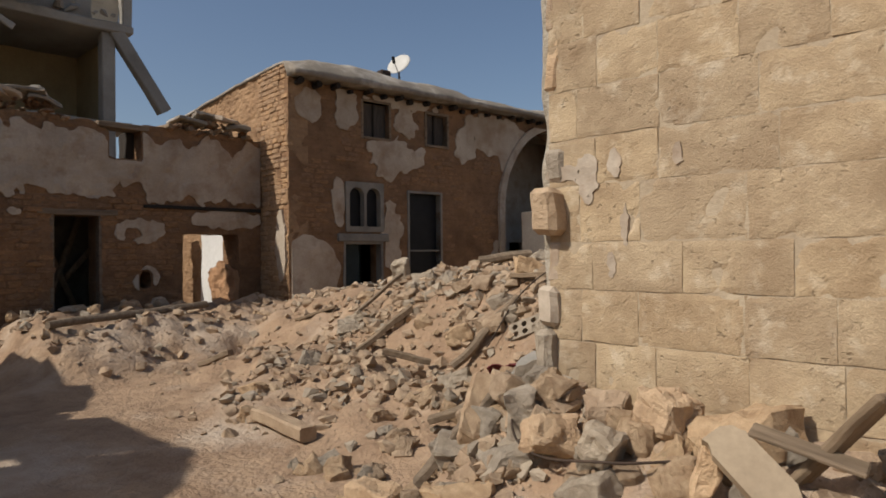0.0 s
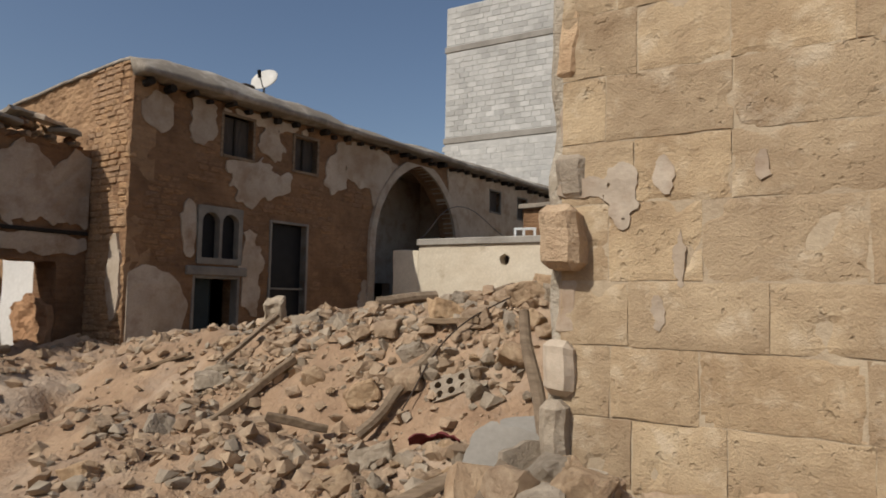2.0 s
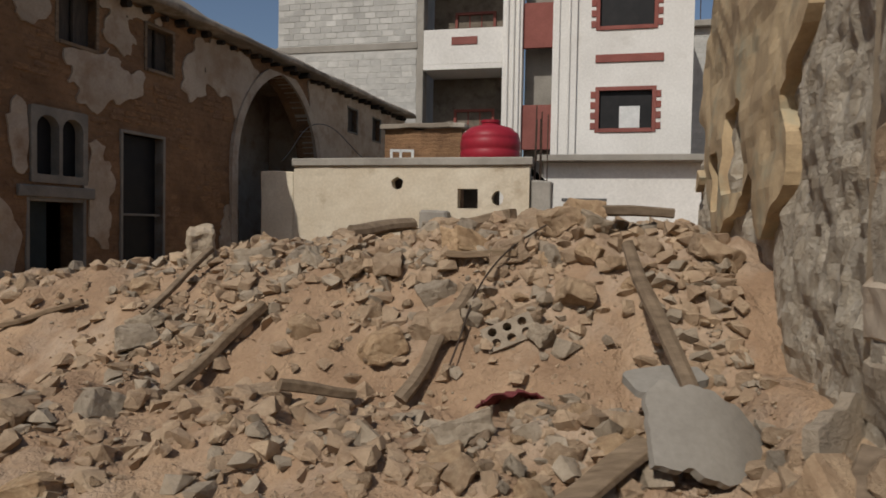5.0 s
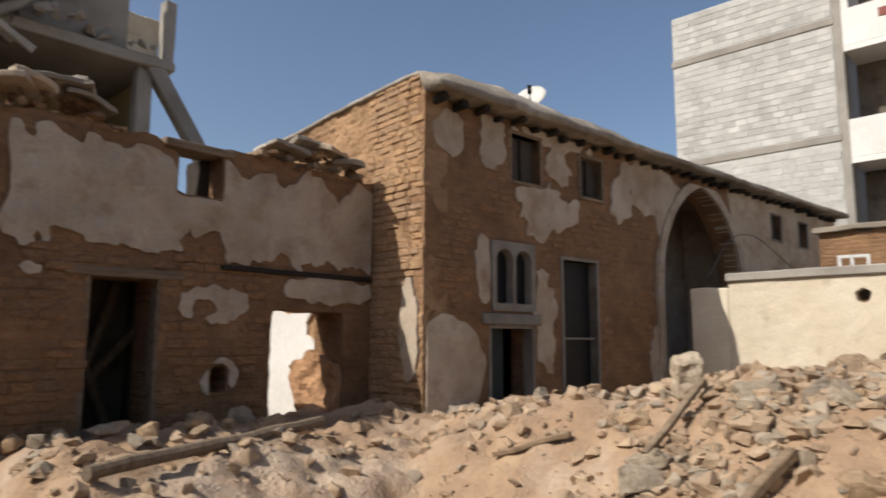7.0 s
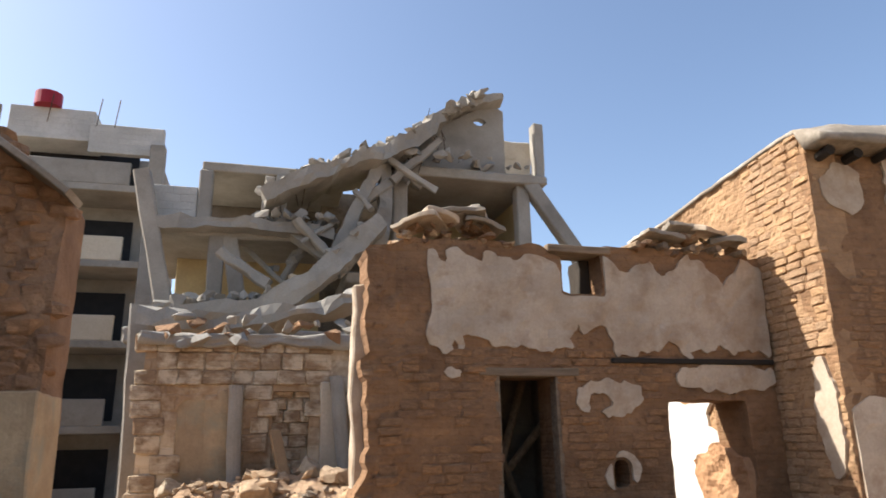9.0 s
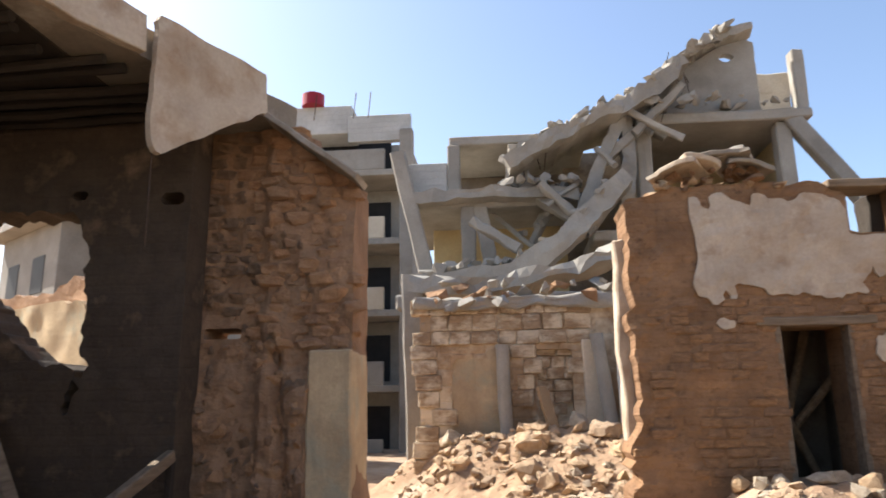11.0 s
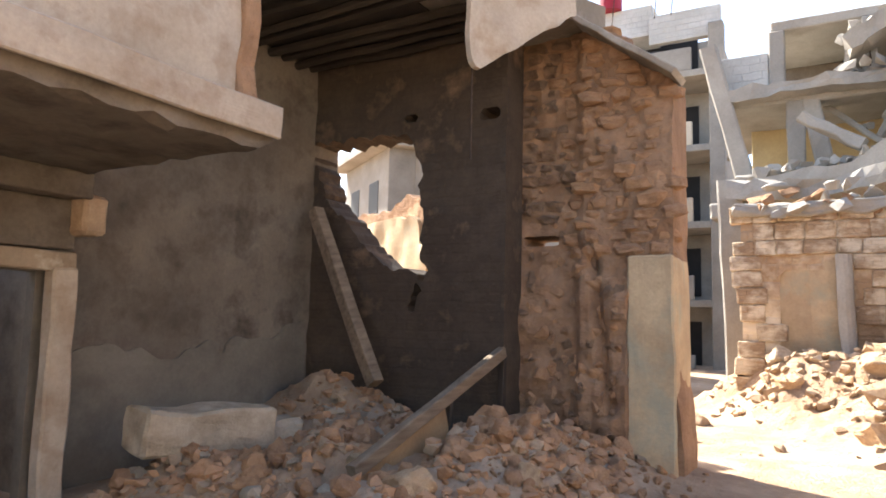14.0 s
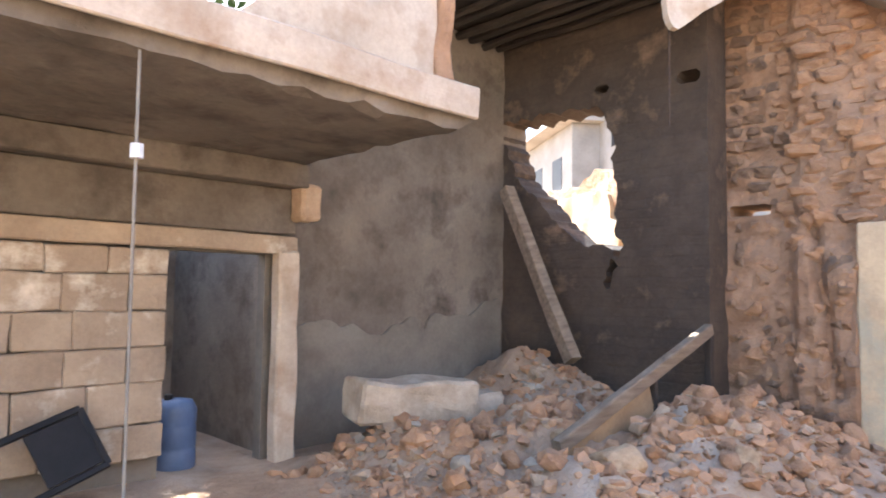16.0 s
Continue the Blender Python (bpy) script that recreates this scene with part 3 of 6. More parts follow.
    for i in range(nx + 1):
        for j in range(ny + 1):
            u, y = -0.05 + (L + 0.1) * i / nx, -0.4 + 6.9 * (j / ny) ** 1.6
            grid[i, j] = b.verts.new((u, y - 0.05 * nz(u, 0, 1.7, 6), roof_z(u, y)))
    for i in range(nx):
        for j in range(ny):
            b.faces.new((grid[i, j], grid[i + 1, j], grid[i + 1, j + 1], grid[i, j + 1]))
    r = bmesh.ops.extrude_face_region(b, geom=b.faces[:])
    for v in r["geom"]:
        if isinstance(v, bmesh.types.BMVert):
            flat = EAVE + 0.02 + 0.02 * nz(v.co.x, v.co.y, 3, 3)
            v.co.z = v.co.z - 0.06 if v.co.x < 0.44 and v.co.y > -0.05 else flat
    bmesh.ops.recalc_face_normals(b, faces=b.faces[:])
    part("roof", b, MUDROOF, house, "grey mud roof with a swollen uneven rim", smooth=True)
    rnd = random.Random(8)
    for i in range(38):
        u = 0.25 + i * 0.41 + rnd.uniform(-0.05, 0.05)
        k = rnd.uniform(0.09, 0.14)
        part("rafter_end", beam((u, 0.3, EAVE - 0.06), (u + rnd.uniform(-0.06, 0.06), -0.12 - rnd.uniform(0, 0.2), EAVE - 0.05 - rnd.uniform(0, 0.06)), k, k, round_=7, rough=0.01, seed=i), CEILDARK, house)
    # windows and doors
    for h in (holes[0], holes[1]):
        w = window(house, *h, mat=TIMBER, frame_w=0.06)
        part("shutter", box(h[0], h[1], 0.14, 0.18, h[2], h[3], 0.005), SHUTTER, w, "faded brown wooden shutter")
        part("mullion", box((h[0] + h[1]) / 2 - 0.02, (h[0] + h[1]) / 2 + 0.02, 0.1, 0.15, h[2], h[3], 0.005), CEILDARK, w)
    for h in (holes[5], holes[6]):
        w = window(house, *h, mat=FRAMEGREY, frame_w=0.05)
        part("shutter", box(h[0], h[1], 0.14, 0.18, h[2], h[3], 0.005), SHUTTER, w)
    # twin round-headed window
    a, c, d, e = holes[2]
    def lights(u, z):
        v = rect(u, z, a - 0.03, c + 0.03, d - 0.1, e + 0.05)
        for k in (0, 1):
            l0 = a + 0.06 + k * 0.44
            mid, half = l0 + 0.19, 0.19
            ins = half - abs(u - mid) if z < 2.86 else half - math.hypot(u - mid, z - 2.86)
            v = min(v, -min(ins, z - d - 0.02))
        return v
    tw = part("twin_window", sheet(lights, a - 0.08, c + 0.08, d - 0.17, e + 0.09, 0.03, 0.2, (a + 0.06, a + 0.44, a + 0.5, a + 0.88), (2.86,), lambda u, z: 0.045), FRAMEGREY, house, "twin round-headed window in a grey surround")
    part("window_pane", box(a, c, 0.12, 0.15, d, e, 0.004), DARKFRAME, tw)
    part("lintel", box(1.14, 2.48, -0.07, 0.3, 1.86, 2.03, 0.015, 0.008, 3), FRAMEGREY, house, "grey stone lintel over the door")
    dw = window(house, holes[3][0] + 0.05, holes[3][1] - 0.05, -0.25, 1.8, 0.2, 0.06, FRAMEGREY, name="door_frame", proud=0.02)
    part("door_leaf", box(1.36, 1.82, 0.2, 0.25, -0.2, 1.8, 0.006), GREENDOOR, dw, "dark green wooden door leaf")
    leaf = part("door_leaf", box(0, 0.46, 0, 0.05, -0.2, 1.8, 0.006), GREENDOOR, dw, "dark green door leaf standing ajar")
    leaf.matrix_basis = pose(1.84, 0.24, 0, 0, 0, 50)
    w3 = window(house, *holes[4], 0.2, 0.055, FRAMEGREY, bars=1, name="tall_window")
    part("window_pane", box(3.1, 4.05, 0.16, 0.19, 0.3, 3.0, 0.004), DARKFRAME, w3)
    # arched porch: ring and the room behind
    def ring(u, z):
        return min(arch(u, z) + 0.2, -arch(u, z), z + 0.2)
    part("arch_ring", sheet(ring, 5.9, 10.0, -0.2, 5.0, 0.09, 0.3, front=lambda u, z: 0.075 + 0.01 * nz(u, z, 4)), PLASTER, house, "plastered pointed arch moulding")

    def backw(u, z):
        return min(rect(u, z, 5.9, 10.6, -0.3, 5.1), -rect(u, z, 7.0, 7.75, 1.2, 2.75), -rect(u, z, 8.3, 9.0, -0.3, 1.9))
    o = part("porch_wall", sheet(backw, 5.9, 10.6, -0.3, 5.1, 0.2, 0.3, (7.0, 7.75, 8.3, 9.0), (1.2, 2.75, 1.9), lambda u, z: 0.02 * nz(u, z, 2)), PLASTER, house)
    o.location.y = 1.8
    part("porch_side", box(10.3, 10.6, 0.52, 1.78, -0.3, 5.1, 0.02), PLASTER, house)
    part("porch_ceiling", box(6.07, 10.6, 0.52, 2.1, 5.0, 5.1, 0.01), PLASTER, house)
    # cable along the facade
    cable = bpy.data.curves.new("cable", "CURVE")
    cable.dimensions, cable.bevel_depth = "3D", 0.012
    sp = cable.splines.new("BEZIER")
    pts = ((7.9, -0.1, 3.0), (9.6, -0.15, 4.1), (12.0, -0.6, 3.3), (15.5, -1.2, 3.9))
    sp.bezier_points.add(len(pts) - 1)
    for p, co in zip(sp.bezier_points, pts):
        p.co = co
        p.handle_left_type = p.handle_right_type = "AUTO"
    cable.materials.append(GREYMETAL)
    o = new("cable", cable)
    o.parent = house
    return house


build_house()


def build_dish():
    d = thing("satellite_dish", HOUSE @ pose(3.75, 1.3, EAVE + 0.68), "off-white satellite dish on a mud roof", "satellite dish")
    b = bmesh.new()
    bmesh.ops.create_uvsphere(b, u_segments=28, v_segments=14, radius=1.0)
    bmesh.ops.delete(b, geom=[v for v in b.verts if v.co.z > -0.8], context="VERTS")
    for v in b.verts:
        v.co = Vector((v.co.x * 0.75, v.co.y * 0.75, (v.co.z + 1) * 0.75))
    bmesh.ops.solidify(b, geom=b.faces[:], thickness=0.012)
    o = part("reflector", b, DISHWHITE, d, smooth=True)
    o.matrix_basis = pose(0.1, 0, 0.5, 58, 0, -70)
    part("mast", beam((0.1, 0.05, -0.3), (0.1, 0.05, 0.5), 0.05, 0.05, round_=8), GREYMETAL, d)
    part("feed_arm", beam((0.1, 0.0, 0.2), (-0.35, -0.35, 0.45), 0.025, 0.025, round_=6), GREYMETAL, d)
    part("feed_horn", beam((-0.35, -0.35, 0.42), (-0.42, -0.4, 0.56), 0.08, 0.08, round_=8), DARKFRAME, d)
    part("bracket", box(-0.55, -0.25, -0.1, 0.15, 0.0, 0.3, 0.03), STEEL, d)
    part("base_plate", box(-0.2, 0.4, -0.25, 0.35, -0.32, -0.26, 0.01), STEEL, d)


build_dish()


# ---- low ruined wall ----
def build_low_wall():
    wall = thing("ruined_mud_wall", pose(-13.3, 2.24, 0, 0, 0, 90), "ruined mud-brick wall with plaster patches, doorway and breach", "wall", kind="structure")
    L = 5.72

    def topz(u):
        return float(np.interp(u, (0, 0.5, 1.0, 2.3, 2.4, 3.1, 3.2, 3.8, 5.8), (3.95, 4.05, 4.1, 4.05, 3.98, 3.98, 4.1, 4.12, 4.05))) + 0.06 * nz(u, 0, 3, 4)

    def breach(u, z):
        return min(rect(u, z, 3.95, 5.2, -0.3, 2.02) + 0.05 * nz(u, z, 3, 9), 1)

    def niche(u, z):
        return min(0.11 - abs(u - 3.22), z - 0.95, 1.2 - z) if z < 1.18 else 0.11 - math.hypot(u - 3.22, z - 1.18)

    def solid(u, z):
        v = min(topz(u) - z, L - u, u + 0.05 + 0.12 * nz(0, z, 1.1, 7) + 0.16 * nz(0, math.floor(z / 0.11) * 3.7, 1.0, 8) + (0.0 if z > 1.6 else 0.12 * (1.6 - z)))
        v = min(v, -rect(u, z, 1.6, 2.42, -0.3, 2.33), -rect(u, z, 2.56, 3.14, 3.42 + 0.06 * nz(u, 0, 5, 3), 4.4), -max(-1, breach(u, z)), -niche(u, z))
        return v
    relief = lambda u, z: 0.03 * nz(u, z, 0.9, 1) + 0.03 * nz(u, z, 3.0, 2) + 0.018 * nz(u, z, 8, 3) + 0.05 * smooth((0.7 - u) / 0.5) * nz(u, z, 5, 6)
    BRICKED["low"] = (wall, solid, relief)
    part("brick_wall", sheet(solid, -0.2, L, -0.3, 4.4, 0.085, 0.7, (1.6, 2.42, 2.56, 3.14), (2.33,), relief), MUD, wall, "bare mud-brick courses with ragged end")

    def plaster(u, z):
        low = 2.68 + 0.22 * nz(u, 0, 1.6, 5) + 0.14 * nz(u, z, 4, 1) + 0.09 * nz(u, z, 9, 2)
        v = min(z - low, u - 0.72 + 0.1 * nz(u, z, 3, 2))
        v = min(v, -blob(u, z, 1.35, 2.68, 0.17, 0.14, 40, 0.5), -blob(u, z, 2.95, 2.75, 0.28, 0.2, 41, 0.5))
        v = min(v, 3.86 - z + 0.42 * nz(u, 0, 2.1, 12) + 0.16 * nz(u, z, 6, 13))
        v = max(v, blob(u, z, 3.1, 2.05, 0.42, 0.24, 42), blob(u, z, 4.9, 2.33, 0.8, 0.2, 43, 0.2), blob(u, z, 1.0, 2.35, 0.1, 0.08, 44), blob(u, z, 3.22, 1.1, 0.24, 0.28, 45, 0.2))
        v = min(v, -blob(u, z, 3.0, 2.0, 0.16, 0.1, 46))
        return min(v, solid(u, z) - 0.03)
    islands("plaster_patch", sheet(plaster, 0.5, L - 0.02, 0.6, 4.2, 0.055, 0.02, (2.56, 3.14), (), lambda u, z: relief(u, z) + 0.03 + 0.008 * nz(u, z, 4, 8)), PLASTER, wall, "large patch of dirty pale plaster")
    part("plaster_end", box(-0.17, 0.0, 0.4, 0.68, 0.9, 3.5, 0.02, 0.06, 8, 3), PLASTER, wall, "sunlit plaster on the wall's end")
    part("lintel", box(1.35, 2.7, -0.03, 0.3, 2.33, 2.43, 0.01, 0.01, 3, 2), TIMBER, wall, "worn timber door lintel")
    part("jamb", box(1.56, 1.63, 0.0, 0.2, -0.2, 2.33, 0.01), TIMBER, wall)
    part("jamb", box(2.38, 2.45, 0.0, 0.2, -0.2, 2.33, 0.01), TIMBER, wall)
    part("string_timber", box(3.2, L - 0.03, -0.05, 0.2, 2.5, 2.57, 0.01, 0.012, 5, 4), CEILDARK, wall)
    part("window_head", box(2.35, 3.28, -0.06, 0.4, 3.98, 4.08, 0.01, 0.01, 3), TIMBER, wall, "sagging timber over the small window")
    part("jamb", box(2.98, 3.14, 0.35, 0.69, 3.42, 3.98, 0.01, 0.03, 4), CEILDARK, wall)
    rem = thing("wall_remnant", pose(-14.55, 7.34, 0), "sunlit stump of a stone cross wall in the ruin", "wall", kind="structure")
    part("wall_core", sheet(lambda u, z: min(u - 0.45 * smooth((1.0 - z) / 0.9) + 0.06 * nz(u, z, 5, 2), 1.2 - u, 1.5 - 0.5 * abs(u - 0.55) - z + 0.14 * nz(u, z, 4, 3)), -0.1, 1.2, -0.3, 1.7, 0.05, 0.3, front=lambda u, z: 0.05 * nz(u, z, 5, 1) + 0.03 * nz(u, z, 11, 2)), MUDPIECE, rem)
    rnd = random.Random(3)
    # roof remnants along the top
    for i in range(90):
        u = rnd.choice((rnd.uniform(0.3, 1.9), rnd.uniform(3.6, 5.6)))
        h = topz(u)
        s = rnd.uniform(0.08, 0.24)
        b = rock_mesh(900 + i, (1, 0.8, 0.5))
        o = part("roof_clod", b, MUDCORE if rnd.random() < 0.7 else STONE, wall)
        o.matrix_basis = pose(u, rnd.uniform(-0.08, 0.4), h + rnd.uniform(-0.05, 0.3) * math.exp(-((u - (1.1 if u < 2.5 else 4.7)) / 0.7) ** 2), rnd.uniform(-30, 30), rnd.uniform(-30, 30), rnd.uniform(0, 360)) @ Matrix.Scale(s * 1.4, 4)
    for u, w in ((0.6, 0.6), (0.85, 0.5), (1.15, 0.7), (1.5, 0.55), (1.3, 0.4), (4.1, 0.6), (4.45, 0.5), (4.9, 0.75), (5.2, 0.5)):
        t = box(-w / 2, w / 2, -0.22, 0.3, -0.035, 0.035, 0.01, 0.07, 5, u)
        for v in t.verts:
            v.co.z -= 0.4 * v.co.x ** 2 + 0.3 * (v.co.y - 0.05) ** 2
        o = part("roof_slab", t, PLASTER if u < 1 or u == 4.9 else MUDROOF, wall, "curled remnant of mud roofing")
        o.matrix_basis = pose(u, 0.05, topz(u) + 0.14 + 0.24 * math.exp(-((u - (1.1 if u < 2.5 else 4.7)) / 0.5) ** 2), rnd.uniform(-20, 14), rnd.uniform(-16, 16), rnd.uniform(-30, 30))
    for i in range(5):
        u = 3.6 + i * 0.42
        part("rafter_end", beam((u, 0.5, topz(u) + 0.02), (u + 0.04, -0.2, topz(u) + 0.0), 0.1, 0.1, round_=7, rough=0.01, seed=i), TIMBER, wall)
    # roofless room behind the wall; dark walls and roof added to shade the doorway
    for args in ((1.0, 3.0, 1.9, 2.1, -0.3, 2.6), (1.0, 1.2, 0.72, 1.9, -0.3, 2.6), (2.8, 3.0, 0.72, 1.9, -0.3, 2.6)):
        part("room_wall", box(*args, 0.02, 0.03, 4), SOOTSHADEPLASTER, wall, "dark inner wall added to shade the doorway")
    part("room_roof", box(1.0, 3.0, 0.72, 2.1, 2.6, 2.75, 0.02, 0.04, 4), MUDROOF, wall)
    back = thing("inner_wall", pose(-17.2, 2.6, 0, 0, 0, 90), "sunlit plaster wall inside the roofless room", "wall", kind="structure")
    part("wall_face", sheet(lambda u, z: min(2.6 + 0.5 * nz(u, 0, 0.8, 3) - z, 5.2 - u, -blob(u, z, 3.2, 2.0, 0.5, 0.4, 3)), 0, 5.2, -0.3, 3.3, 0.15, 0.4, front=lambda u, z: 0.03 * nz(u, z, 2)), WHITE, back)
    for k, (p, q) in enumerate((((-14.4, 3.9, 0.3), (-14.9, 4.8, 2.4)), ((-14.9, 4.8, 0.3), (-14.5, 3.9, 2.2)), ((-15.2, 4.0, 0.4), (-14.4, 4.9, 1.8)))):
        o = part("fallen_rafter", beam(p, q, 0.12, 0.12, round_=8, rough=0.02, seed=k, cuts=4), TIMBER)
        tagged(o, "fallen round roof pole leaning in the ruin", "beam", "fallen roof poles")


build_low_wall()


# ---- low outbuilding with a water tank ----
def build_outbuilding():
    ob = thing("outbuilding", pose(-10.17, 14.05, 0), "low cream rendered outbuilding with drain holes", "outbuilding")

    def f(u, z):
        v = rect(u, z, 0, 4.8, -0.3, 2.72)
        v = min(v, math.hypot(u - 2.2, z - 2.38) - 0.13, -rect(u, z, 3.42, 3.82, 1.9, 2.28), 0.0 + math.hypot((u - 4.2) * 1.3, z - 2.1) - 0.15)
        return v
    part("front_wall", sheet(f, 0, 4.8, -0.3, 2.72, 0.1, 0.25, (3.42, 3.82), (1.9, 2.28), lambda u, z: 0.02 * nz(u, z, 1.2) + 0.01 * nz(u, z, 5)), YELLOWCONC, ob)
    part("coping", box(-0.04, 4.86, -0.06, 0.3, 2.72, 2.88, 0.02, 0.012, 6, 2), CONCRETE, ob, "grey concrete coping")
    part("side_wall", box(4.55, 4.8, 0.25, 5.0, -0.3, 2.72, 0.01), CONCRETE, ob)
    part("side_wall", box(0.0, 0.25, 0.25, 5.0, -0.3, 2.72, 0.01), YELLOWCONC, ob)
    part("roof_slab", box(0, 4.8, 0.3, 5.0, 2.55, 2.72, 0.01), CONCRETE, ob)
    part("wing_wall", box(-0.75, -0.02, 0.02, 0.27, -0.3, 2.62, 0.02, 0.02, 4, 3), YELLOWCONC, ob, "lower wing of the rendered wall")
    part("buttress", box(2.75, 3.3, -0.4, -0.02, -0.3, 1.85, 0.04, 0.03, 4, 5), CONCRETE, ob, "rough concrete pier against the wall")
    for i in range(5):
        x, y = 4.85 + 0.13 * (i % 3), 0.2 + 0.2 * (i // 3)
        part("rebar", beam((x, y, 1.2), (x + random.uniform(-0.06, 0.06), y, 3.7 + random.uniform(-0.2, 0.3)), 0.025, 0.025, round_=5), STEEL, ob)
    part("column_stub", box(4.82, 5.2, 0.1, 0.5, -0.3, 2.45, 0.03, 0.04, 3), CONCRETE, ob)
    fr = thing("window_frame", pose(-8.9, 16.5, 2.72, 0, 0, 12), "white aluminium window frame standing on the roof", "window frame")
    for x in (0, 0.22, 0.5):
        part("stile", box(x, x + 0.06, 0, 0.05, 0, 0.62, 0.005), ALU, fr)
    part("rail", box(0.06, 0.5, 0, 0.05, 0.56, 0.62, 0.005), ALU, fr)
    part("rail", box(0.06, 0.5, 0, 0.05, 0, 0.06, 0.005), ALU, fr)
    t = thing("water_tank", pose(-6.38, 15.6, 2.72), "round red plastic water tank on the roof", "water tank")
    prof = [(0.0, 0.0), (0.6, 0.0), (0.64, 0.04), (0.64, 0.2), (0.62, 0.23), (0.64, 0.26), (0.64, 0.42), (0.62, 0.45), (0.64, 0.48), (0.64, 0.64), (0.62, 0.67), (0.63, 0.7), (0.6, 0.8), (0.45, 0.93), (0.2, 1.0), (0.19, 1.05), (0.0, 1.06)]
    b = bmesh.new()
    n = 36
    rings = [[b.verts.new((r * math.cos(2 * math.pi * j / n), r * math.sin(2 * math.pi * j / n), z)) for j in range(n)] for r, z in prof[1:-1]]
    for r, s in zip(rings, rings[1:]):
        for j in range(n):
            b.faces.new((r[j - 1], r[j], s[j], s[j - 1]))
    b.faces.new(rings[0][::-1])
    b.faces.new(rings[-1])
    bmesh.ops.recalc_face_normals(b, faces=b.faces[:])
    part("tank_body", b, REDPLASTIC, t, smooth=True)
    part("lid", beam((0, 0, 1.04), (0, 0, 1.1), 0.42, 0.42, round_=24), REDPLASTIC, t)
    part("outlet_pipe", beam((0.6, -0.1, 0.1), (0.75, -0.1, 0.1), 0.05, 0.05, round_=8), GREYMETAL, t)
    m = thing("mud_parapet", pose(-10.0, 19.5, 0), "broken mud-brick wall stub behind the outbuilding", "wall")
    part("wall_stub", sheet(lambda u, z: min(4.3 + 0.2 * nz(u, 0, 1.5) - z, 2.2 - u), 0, 2.2, -0.3, 4.6, 0.12, 0.4, front=lambda u, z: 0.05 * nz(u, z, 2)), MUD, m)
    part("coping", box(-0.1, 2.3, -0.15, 0.5, 4.25, 4.38, 0.02, 0.04, 4), MUDROOF, m)
    lo = thing("white_annex", pose(-5.6, 20.0, 0), "low white rendered annex with overhanging concrete slab", "building")
    part("wall_face", box(0, 6.0, 0, 0.25, -0.3, 3.35, 0.01), WHITE, lo)
    part("roof_slab", box(-0.15, 6.2, -0.45, 3.0, 3.35, 3.52, 0.015), CONCRETE, lo)
    part("window_slot", box(0.5, 1.7, -0.02, 0.03, 2.3, 2.38, 0.004), GREYMETAL, lo)


build_outbuilding()


# ---- apartment block behind ----
END_WALL = []


